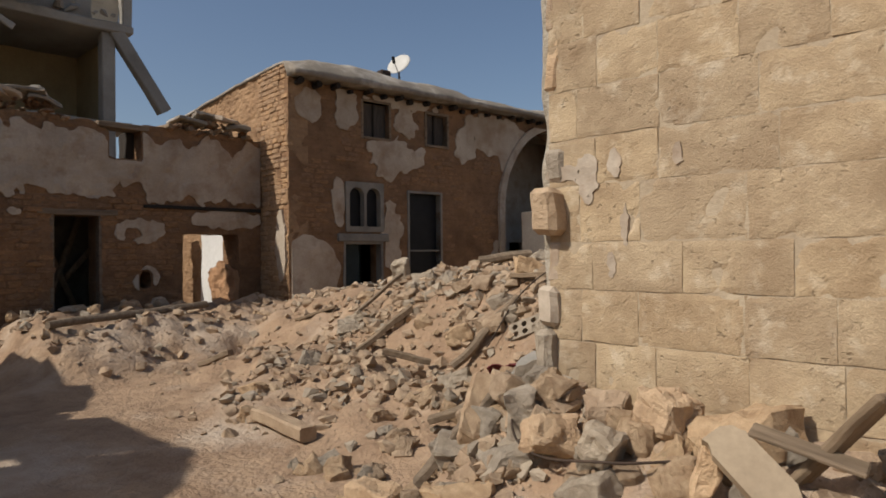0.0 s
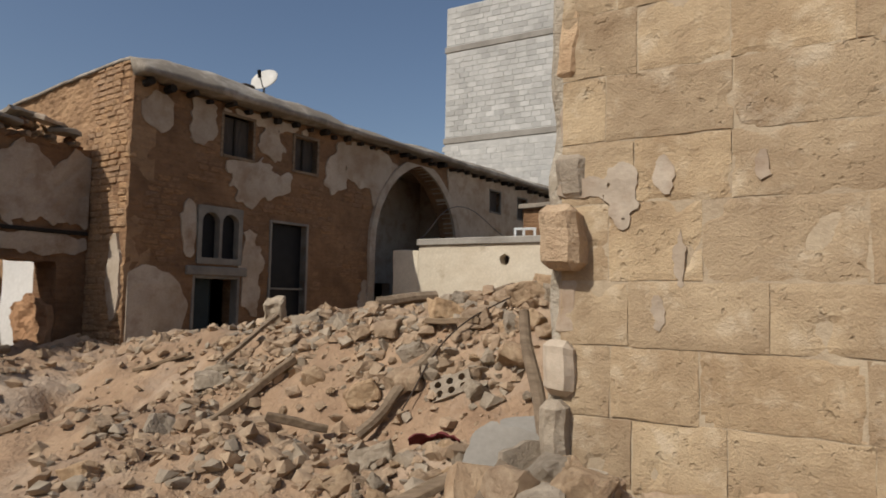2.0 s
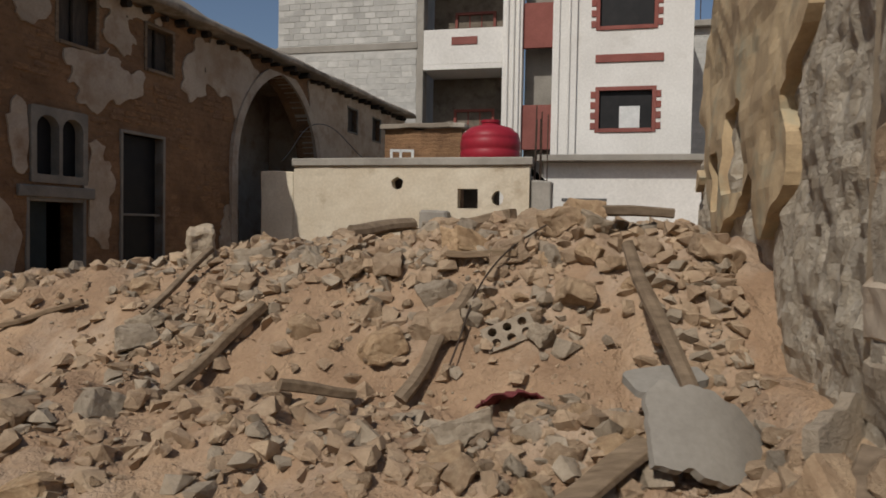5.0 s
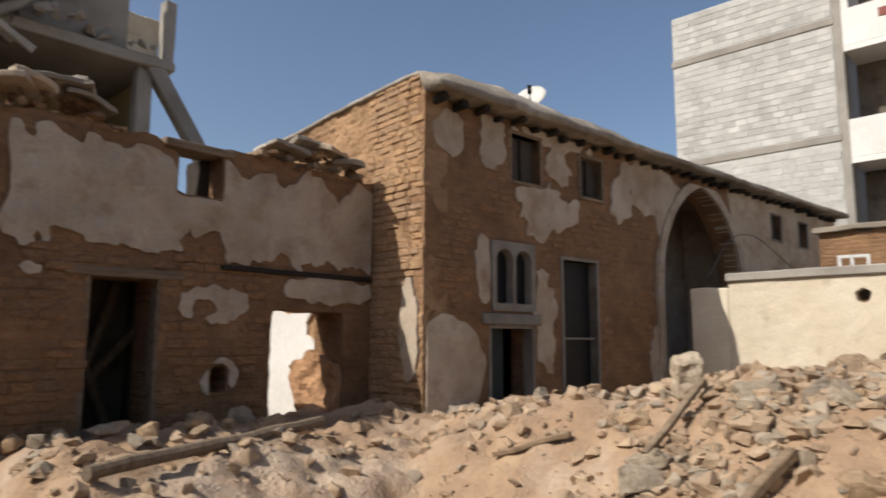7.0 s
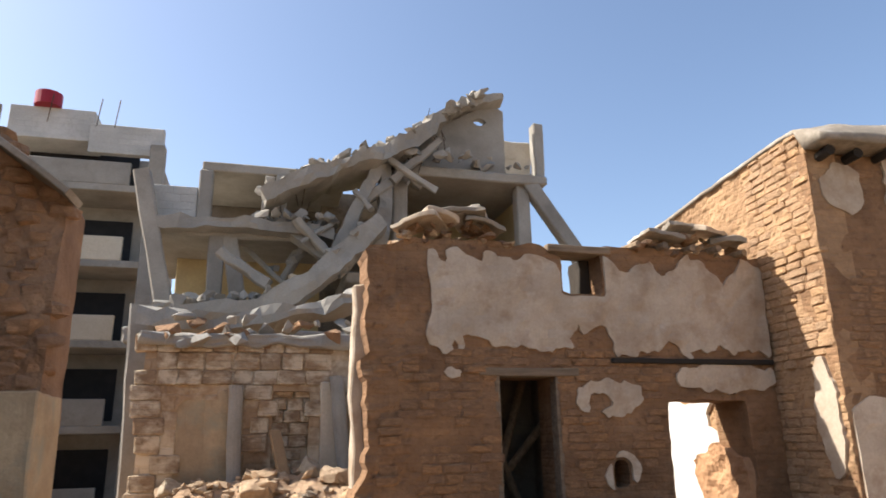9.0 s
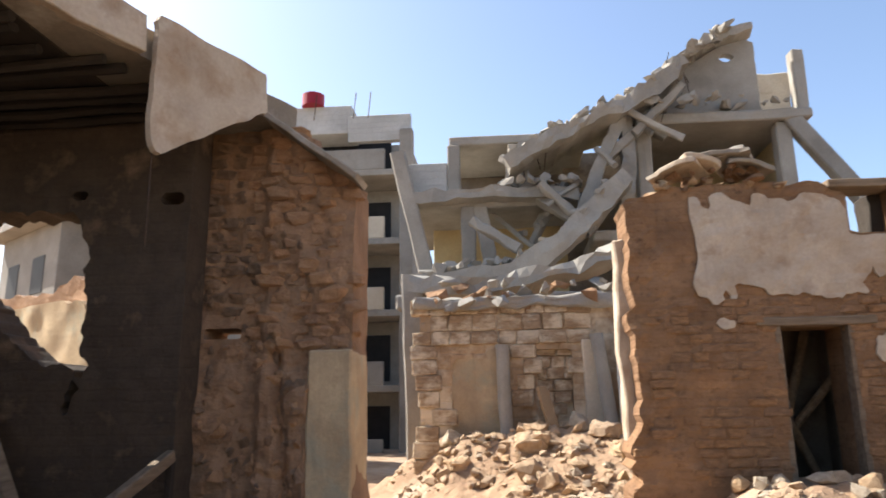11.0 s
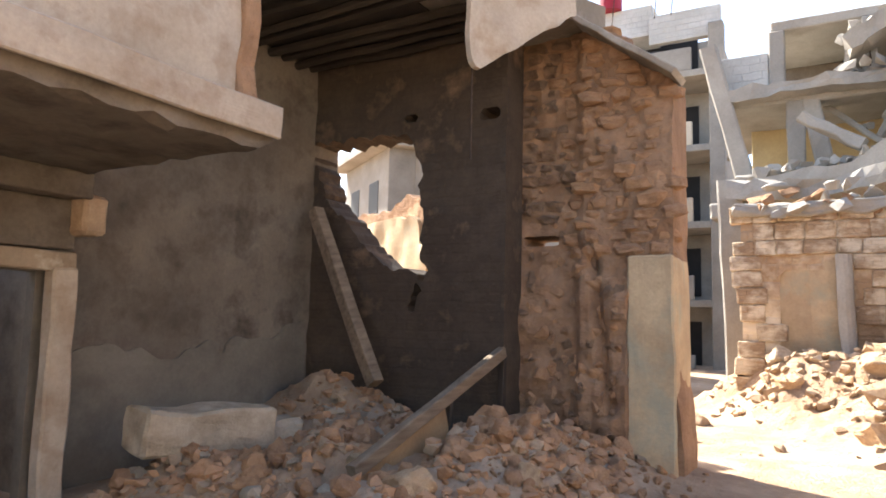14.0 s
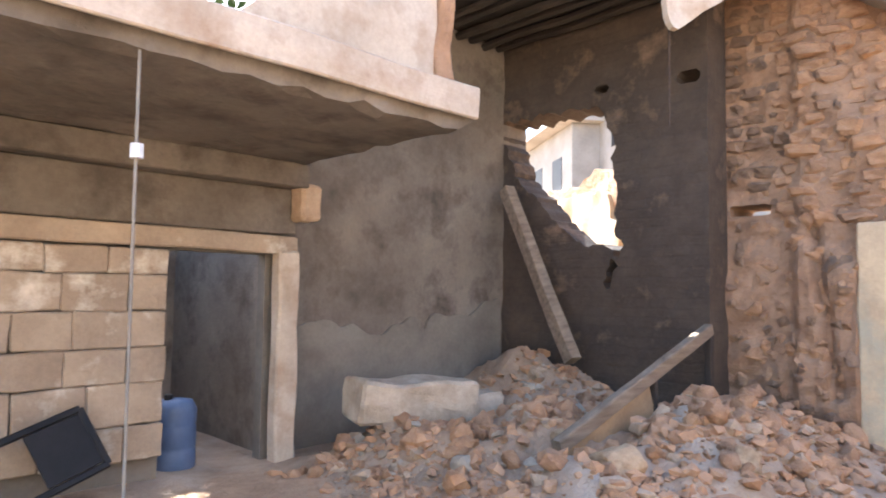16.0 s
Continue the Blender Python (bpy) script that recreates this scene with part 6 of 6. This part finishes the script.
def build_heap_things():
    def lay(name, label, p, q, up, w, h, round_=0, mat=TIMBER, rough=0.03, seed=0, cuts=7, group="", category="timber", taper=1.0):
        """A timber or pole that lies from p to q, up metres over the rubble at its ends."""
        a, c = [Vector((x, y, ground_z(x, y) + k + 0.06)) for (x, y), k in ((p, up[0]), (q, up[1]))]
        tagged(part(name, beam(a, c, w, h, min(w, h) * 0.15, rough, cuts, seed, round_, taper), mat), label, category, group)
    for i, (pp, qq, up, w, h) in enumerate((((-7.25, 5.7), (-6.85, 6.45), (0.0, 0.05), 0.09, 0.08), ((-7.95, 6.35), (-7.75, 7.1), (0.05, 0.1), 0.07, 0.05), ((-9.3, 4.6), (-8.7, 4.75), (0.04, 0.05), 0.1, 0.08), ((-6.15, 5.35), (-5.75, 5.75), (0.05, 0.06), 0.08, 0.07), ((-5.3, 6.7), (-4.7, 6.75), (0.1, 0.06), 0.07, 0.06),
                                            ((-4.3, 4.3), (-3.75, 4.85), (0.04, 0.12), 0.16, 0.05), ((-3.45, 3.35), (-3.0, 3.85), (0.05, 0.2), 0.13, 0.06), ((-4.1, 7.3), (-3.4, 7.5), (0.06, 0.1), 0.14, 0.09), ((-9.6, 6.4), (-8.9, 6.7), (0.03, 0.03), 0.08, 0.05), ((-5.4, 8.3), (-4.9, 8.0), (0.06, 0.1), 0.12, 0.1))):
        lay("timber", "weathered grey-brown timber lying on rubble", pp, qq, up, w, h, seed=i, group="loose timbers")
    tagged(part("roof_pole", beam((-3.42, 5.38, 0.46), (-3.85, 5.9, 1.42), 0.12, 0.11, 0.01, 0.03, 9, 3, 10, 0.75), TIMBER), "weathered round pole leaning over the heap", "timber")
    lay("roof_pole", "bent round pole half buried in rubble", (-5.4, 5.75), (-5.05, 6.5), (-0.02, 0.03), 0.11, 0.1, 8, rough=0.06, seed=5)
    lay("roof_pole", "short thick log on the heap's crest", (-6.4, 7.35), (-5.95, 7.95), (0.02, 0.14), 0.16, 0.15, 9, rough=0.03, seed=6)
    lay("roof_pole", "round pole lying across the earth berm", (-10.9, 3.1), (-11.7, 5.9), (0.1, 0.12), 0.13, 0.12, 9, rough=0.03, seed=7)
    lay("column_shaft", "pale stone shaft lying in the dust", (-6.29, 3.78), (-5.3, 3.72), (0.03, 0.02), 0.17, 0.13, 0, STONE, 0.02, 9, category="stone")
    # slabs by the stone wall
    for name, label, m, sz, mat in (
            ("wall_slab", "curled pale concrete slab leaning on the corner", pose(-3.42, 4.92, 0.42, 46, 16, 20), (0.76, 0.56, 0.05), CONCRETE),
            ("wall_slab", "broken cream-edged concrete slab standing by the corner", pose(-3.02, 4.28, 0.6, 80, -24, 50), (0.44, 0.4, 0.07), GREYSTONE),
            ("stone_block", "cut tan limestone block fallen from the wall", pose(-1.75, 3.7, 0.66, 8, 12, 75), (0.36, 0.3, 0.3), STONE),
            ("wall_slab", "curled grey floor slab lying in rubble", pose(-3.6, 5.55, 0.56, 16, -6, 22), (0.5, 0.3, 0.05), CONCRETE),
            ("wall_slab", "long cream stone slab leaning on rubble", pose(-1.1, 3.38, 0.46, 40, 36, -12), (0.7, 0.2, 0.07), PANELSHEET),
            ("timber_plank", "grey plank leaning against the stone wall", pose(-0.95, 3.6, 0.6, 0, -48, -20), (0.95, 0.14, 0.05), TIMBER),
            ("timber_plank", "short plank across the leaning plank", pose(-0.98, 3.5, 0.66, 20, 12, 5), (0.5, 0.1, 0.03), TIMBER),
            ("concrete_block", "squared grey concrete block standing in rubble", pose(-2.75, 3.65, 0.42, 4, -8, 25), (0.2, 0.2, 0.42), GREYSTONE),
            ("stone_block", "cut tan limestone block fallen from the wall", pose(-2.15, 3.75, 0.62, 14, -10, 20), (0.34, 0.26, 0.26), STONE),
            ("stone_block", "cut tan limestone block fallen from the wall", pose(-2.4, 3.45, 0.48, -20, 14, 60), (0.3, 0.26, 0.28), STONE),
            ("stone_block", "pale limestone block with a broken face", pose(-2.0, 3.4, 0.5, 12, 22, 10), (0.28, 0.24, 0.24), GREYSTONE),
            ("stone_block", "flat tan limestone block on the dust", pose(-3.55, 3.05, -0.06, 0, 4, 20), (0.46, 0.3, 0.2), STONE),
            ("stone_block", "narrow pale stone standing on end in rubble", pose(-1.42, 3.4, 0.46, 4, 10, 30), (0.15, 0.12, 0.36), STONE),
            ("stone_block", "upright grey stone on the heap's crest", pose(-7.95, 7.25, 1.28, 10, -6, 30), (0.34, 0.32, 0.46), GREYSTONE)):
        if name == "wall_slab":
            k = m.translation.x * 7
            t = sheet(lambda u, z: min(sz[0] * 0.66 - abs(u + 0.7 * z) + 0.04 * nz(u, z, 10, k), sz[0] / 2 - abs(u) + 0.05 * nz(0, z, 9, k), sz[1] / 2 - abs(z) - 0.3 * max(0, u) + 0.06 * nz(u, 0, 8, k)), -sz[0] / 2, sz[0] / 2, -sz[1] / 2, sz[1] / 2, 0.035, sz[2], front=lambda u, z: 0.02 * nz(u, z, 3, k) + 0.006 * nz(u, z, 12, k))
            if sz[0] > 0.71:
                for v in t.verts:
                    v.co.y -= 0.55 * (v.co.x + 0.1) ** 2 + 0.25 * v.co.x * v.co.z
            bmesh.ops.rotate(t, verts=t.verts[:], cent=(0, 0, 0), matrix=Matrix.Rotation(radians(90), 3, "X"))
            bmesh.ops.recalc_face_normals(t, faces=t.faces[:])
        else:
            k = 0.8 if name == "stone_block" else 1.0
            t = box(-sz[0] * k / 2, sz[0] * k / 2, -sz[1] * k / 2, sz[1] * k / 2, -sz[2] * k / 2, sz[2] * k / 2, 0.02, min(0.05, sz[2] * 0.2), 5, m.translation.x * 3)
            for v in t.verts:
                v.co += noise.noise_vector(v.co * 13 + m.translation * 5) * min(0.03, sz[2] * 0.12)
        o = part(name, t, mat)
        o.matrix_basis = m
        o.location.z = max(o.location.z, ground_z(o.location.x, o.location.y) + 0.05)
        tagged(o, label, name.split("_")[-1])
    # hollow block with holes
    def hb(u, z):
        v = rect(u, z, -0.2, 0.2, -0.1, 0.1)
        for k in (-0.12, 0.0, 0.12):
            for j in (-0.045, 0.045):
                v = min(v, math.hypot(u - k, z - j) - 0.035)
        return v
    o = part("hollow_block", sheet(hb, -0.2, 0.2, -0.1, 0.1, 0.02, 0.18), GREYSTONE)
    o.matrix_basis = pose(-4.68, 6.16, max(0.72, ground_z(-4.68, 6.16) + 0.1), -30, -22, 15)
    tagged(o, "grey hollow concrete block with six cores", "concrete block")
    # crumpled cloth
    b = bmesh.new()
    bmesh.ops.create_grid(b, x_segments=16, y_segments=10, size=1)
    for v in b.verts:
        x, y = v.co.x * 0.22, v.co.y * 0.12
        v.co = Vector((x, y, 0.07 * abs(nz(x, y, 14, 2)) + 0.05 * nz(x, y, 7, 3) + 0.05 - 0.9 * (x * x + y * y)))
    bmesh.ops.solidify(b, geom=b.faces[:], thickness=0.012)
    o = part("cloth", b, CLOTH, smooth=True)
    o.matrix_basis = pose(-4.62, 5.8, ground_z(-4.62, 5.8) + 0.09, -28, 0, 30)
    tagged(o, "crumpled dusty red cloth caught in rubble", "cloth")
    o = part("timber_plank", beam((-17.1, 1.5, 0.75), (-17.75, 1.25, 1.75), 0.2, 0.08, 0.01, 0.02, 5, 4), DOORPANEL)
    tagged(o, "ochre plank leaning against the stone wall", "plank")
    # wires
    for pts in (((-5.1, 6.0, 0.15), (-4.9, 6.5, 0.25), (-4.5, 7.0, 0.2), (-4.2, 7.2, 0.05)), ((-2.9, 3.7, 0.1), (-2.5, 3.35, 0.2), (-1.9, 3.3, 0.22), (-1.6, 3.5, 0.12))):
        c = bpy.data.curves.new("wire", "CURVE")
        c.dimensions, c.bevel_depth = "3D", 0.008
        sp = c.splines.new("BEZIER")
        sp.bezier_points.add(len(pts) - 1)
        for p, (x, y, dz) in zip(sp.bezier_points, pts):
            p.co = (x, y, ground_z(x, y) + dz)
            p.handle_left_type = p.handle_right_type = "AUTO"
        c.materials.append(STEEL)
        tagged(new("wire", c), "rusty bent wire sticking out of rubble", "wire")


build_heap_things()


def big_stones():
    """Large blocks at the foot of the stone wall and brick lumps in the open room."""
    rnd = random.Random(31)
    for i in range(34):
        x, y = rnd.uniform(-4.0, -0.4), rnd.uniform(2.75, 3.75)
        s = rnd.uniform(0.1, 0.24)
        o = new("fallen_stone", WORN_MESHES[i % len(WORN_MESHES)])
        o.matrix_basis = pose(x, y, ground_z(x, y) + 0.12 * s, rnd.uniform(-40, 40), rnd.uniform(-40, 40), rnd.uniform(0, 360)) @ Matrix.Scale(s, 4)
        tagged(o, "angular limestone piece fallen at the wall's foot", "stone", "fallen wall stones")
    for i in range(64):
        x, y = rnd.uniform(-5.0, -2.95), rnd.uniform(3.15, 5.2)
        s = rnd.uniform(0.08, 0.24)
        if -3.8 < x and y < 4.8:
            s *= 0.62
        o = new("fallen_stone", WORN_MESHES[(i * 5) % len(WORN_MESHES)])
        o.matrix_basis = pose(x, y, ground_z(x, y) + 0.12 * s, rnd.uniform(-40, 40), rnd.uniform(-40, 40), rnd.uniform(0, 360)) @ Matrix.Scale(s, 4)
        tagged(o, "angular limestone piece fallen at the wall's foot", "stone", "fallen wall stones")
    for i in range(30):
        x, y = rnd.uniform(-13.1, -12.3), rnd.uniform(2.5, 6.0)
        s = rnd.uniform(0.16, 0.42)
        o = new("wall_clod", STONE_MESHES[(i * 3) % len(STONE_MESHES)])
        o.matrix_basis = pose(x, y, ground_z(x, y) + 0.15 * s, rnd.uniform(-40, 40), rnd.uniform(-40, 40), rnd.uniform(0, 360)) @ Matrix.Scale(s, 4)
        tagged(o, "earth-stained stone at the ruined wall's base", "stone", "stones along the ruined wall")
    lumps = [mesh_of("brick_lump", rock_mesh(820 + k, (1, 0.8, 0.7), 20 + k % 5), MUDPIECE) for k in range(10)]
    n = 0
    while n < 290:
        x, y = rnd.uniform(-12.0, -7.9), rnd.uniform(-4.6, -0.7)
        if not clear(x, y) or rnd.random() > (0.08 + 1.6 * heap(x, y)) * (0.12 if y < -3.3 and x < -9.8 else 1.0):
            continue
        s = 0.08 + 0.24 * rnd.random() ** 2.2
        o = new("brick_lump", lumps[n % 10])
        o.matrix_basis = pose(x, y, ground_z(x, y) + 0.15 * s, rnd.uniform(-60, 60), rnd.uniform(-60, 60), rnd.uniform(0, 360)) @ Matrix.Scale(s, 4)
        tagged(o, "broken mud-brick lump on the room's rubble", "brick rubble", "mud-brick lumps")
        n += 1
    blocks = [mesh_of("alley_stone", rock_mesh(860 + k, (1, 0.7, 0.5), 14), STONE) for k in range(8)]
    for i in range(260):
        x, y = rnd.uniform(-17.9, -14.0), rnd.uniform(-1.9, 2.9)
        if heap(x, y) < 0.12 + 0.5 * rnd.random():
            continue
        s = 0.14 + 0.45 * rnd.random() ** 2
        o = new("alley_stone", blocks[i % 8])
        o.matrix_basis = pose(x, y, ground_z(x, y) + 0.1 * s, rnd.uniform(-35, 35), rnd.uniform(-35, 35), rnd.uniform(0, 360)) @ Matrix.Scale(s, 4)
        tagged(o, "large pale stone block piled in the alley", "stone", "alley stones")


big_stones()


# ---- single bricks and blocks on the walls ----
def piece_meshes(name, mat, count, bevel=0.12, rough=0.1, seed=0):
    out = []
    for k in range(count):
        b = bmesh.new()
        bmesh.ops.create_cube(b, size=1.0)
        bmesh.ops.bevel(b, geom=b.edges[:], offset=bevel, segments=1, affect="EDGES")
        for v in b.verts:
            v.co += noise.noise_vector(v.co * 2.2 + Vector((k * 7 + seed, k, 4))) * rough
        out.append(mesh_of(name, b, mat))
    return out


def courses(parent, name, meshes, u0, u1, z0, z1, width, height, depth, face, keep, limit, seed, joint=0.008, jitter=0.01, tilt=2.5):
    """Lays pieces in broken courses over a face; face(u, z) is how far it stands out."""
    rnd = random.Random(seed)
    z, row, n = z0, 0, 0
    while z < z1:
        h = height * rnd.uniform(0.9, 1.12)
        u = u0 - width * rnd.uniform(0.1, 0.6)
        while u < u1 and n < limit:
            w = width * rnd.uniform(0.75, 1.2)
            c, m = u + w / 2, z + h / 2
            if u0 < c < u1 and keep(c, m):
                o = new(name, rnd.choice(meshes))
                o.parent = parent
                o.matrix_basis = pose(c, -face(c, m) + depth / 2 - 0.012 + rnd.uniform(-jitter, jitter), m, rnd.gauss(0, tilt), rnd.gauss(0, tilt * 0.6), rnd.gauss(0, tilt)) @ Matrix.Diagonal((w - joint, depth, h - joint, 1))
                n += 1
            u += w
        z += h
        row += 1


def lay_pieces():
    # lighter brick copies for the sunlit end, browner ones for the shaded faces
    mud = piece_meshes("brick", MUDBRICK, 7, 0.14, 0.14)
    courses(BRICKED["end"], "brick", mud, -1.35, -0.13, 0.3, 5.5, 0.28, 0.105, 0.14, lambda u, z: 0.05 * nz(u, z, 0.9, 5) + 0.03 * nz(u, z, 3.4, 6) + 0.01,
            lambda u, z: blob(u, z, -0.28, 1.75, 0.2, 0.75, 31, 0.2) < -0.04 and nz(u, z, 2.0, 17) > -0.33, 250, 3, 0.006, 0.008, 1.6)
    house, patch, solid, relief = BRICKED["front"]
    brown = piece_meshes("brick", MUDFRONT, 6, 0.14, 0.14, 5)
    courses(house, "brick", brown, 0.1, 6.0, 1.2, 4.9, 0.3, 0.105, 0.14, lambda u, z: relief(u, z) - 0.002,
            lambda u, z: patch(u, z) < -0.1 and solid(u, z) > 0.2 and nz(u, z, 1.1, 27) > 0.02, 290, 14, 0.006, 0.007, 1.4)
    wall, solid, relief = BRICKED["low"]
    courses(wall, "brick", brown, -0.1, 3.95, 0.1, 2.62, 0.28, 0.105, 0.14, lambda u, z: relief(u, z) + 0.004,
            lambda u, z: solid(u, z) > 0.09 and nz(u, z, 1.6, 18) > -0.12 and blob(u, z, 3.1, 2.05, 0.42, 0.24, 42) < -0.05 and blob(u, z, 3.22, 1.1, 0.24, 0.28, 45, 0.2) < -0.05, 295, 4, 0.007, 0.01, 2.0)
    stones = piece_meshes("stone_piece", FARSTONE, 7, 0.07, 0.09, 3)
    courses(STONE_FRONT[0], "stone_piece", stones, -0.1, 3.7, -0.1, 3.2, 0.44, 0.29, 0.2, lambda u, z: 0.04,
            lambda u, z: not (0.4 < u < 1.72 and z < 2.45) and u < 2.95 and not (2.05 < u < 2.85 and z < 2.5), 150, 6, 0.012, 0.014, 1.0)
    courses(STONE_FRONT[0], "stone_piece", stones, 2.12, 2.84, 0.4, 2.45, 0.36, 0.22, 0.2, lambda u, z: -0.12, lambda u, z: True, 60, 7, 0.012, 0.014, 1.0)
    # hollow blocks of the bare end wall: the middle storey singly, the others joined
    blocks = piece_meshes("block", BLOCKPIECE, 5, 0.03, 0.03, 9)
    for o in END_WALL:
        courses(o, "block", blocks, -15.6, -10.5, 4.36, 7.7, 0.42, 0.21, 0.1, lambda u, z: 0.0, lambda u, z: z < 7.62, 300, 8, 0.008, 0.004, 0.4)
        rnd = random.Random(10)
        verts, faces = [], []
        for lo, hi in ((2.6, 4.05), (8.0, 11.45), (11.78, 13.35)):
            rows = round((hi - lo) / 0.21)
            for j in range(rows):
                z, u = lo + (hi - lo) * j / rows, -15.68 + 0.2 * (j % 2)
                while u < -10.5:
                    e = min(u + 0.42 * rnd.uniform(0.9, 1.08), -10.46)
                    y, k = -0.012 + rnd.uniform(-0.006, 0.004), len(verts)
                    h = (hi - lo) / rows
                    a, c, d, t = u + 0.003, e - 0.003, z + 0.003, z + h - 0.003
                    verts += [(a, 0.05, d), (c, 0.05, d), (c, 0.05, t), (a, 0.05, t), (a + 0.01, y, d + 0.01), (c - 0.01, y, d + 0.01), (c - 0.01, y, t - 0.01), (a + 0.01, y, t - 0.01)]
                    faces += [tuple(k + i for i in f) for f in ((4, 5, 6, 7), (0, 1, 5, 4), (1, 2, 6, 5), (2, 3, 7, 6), (3, 0, 4, 7))]
                    u = e
        me = bpy.data.meshes.new("blockwork")
        me.from_pydata(verts, [], faces)
        me.materials.append(BLOCKPIECE)
        w = new("blockwork", me)
        w.parent = o
        tagged(w, kind="stuff")


lay_pieces()
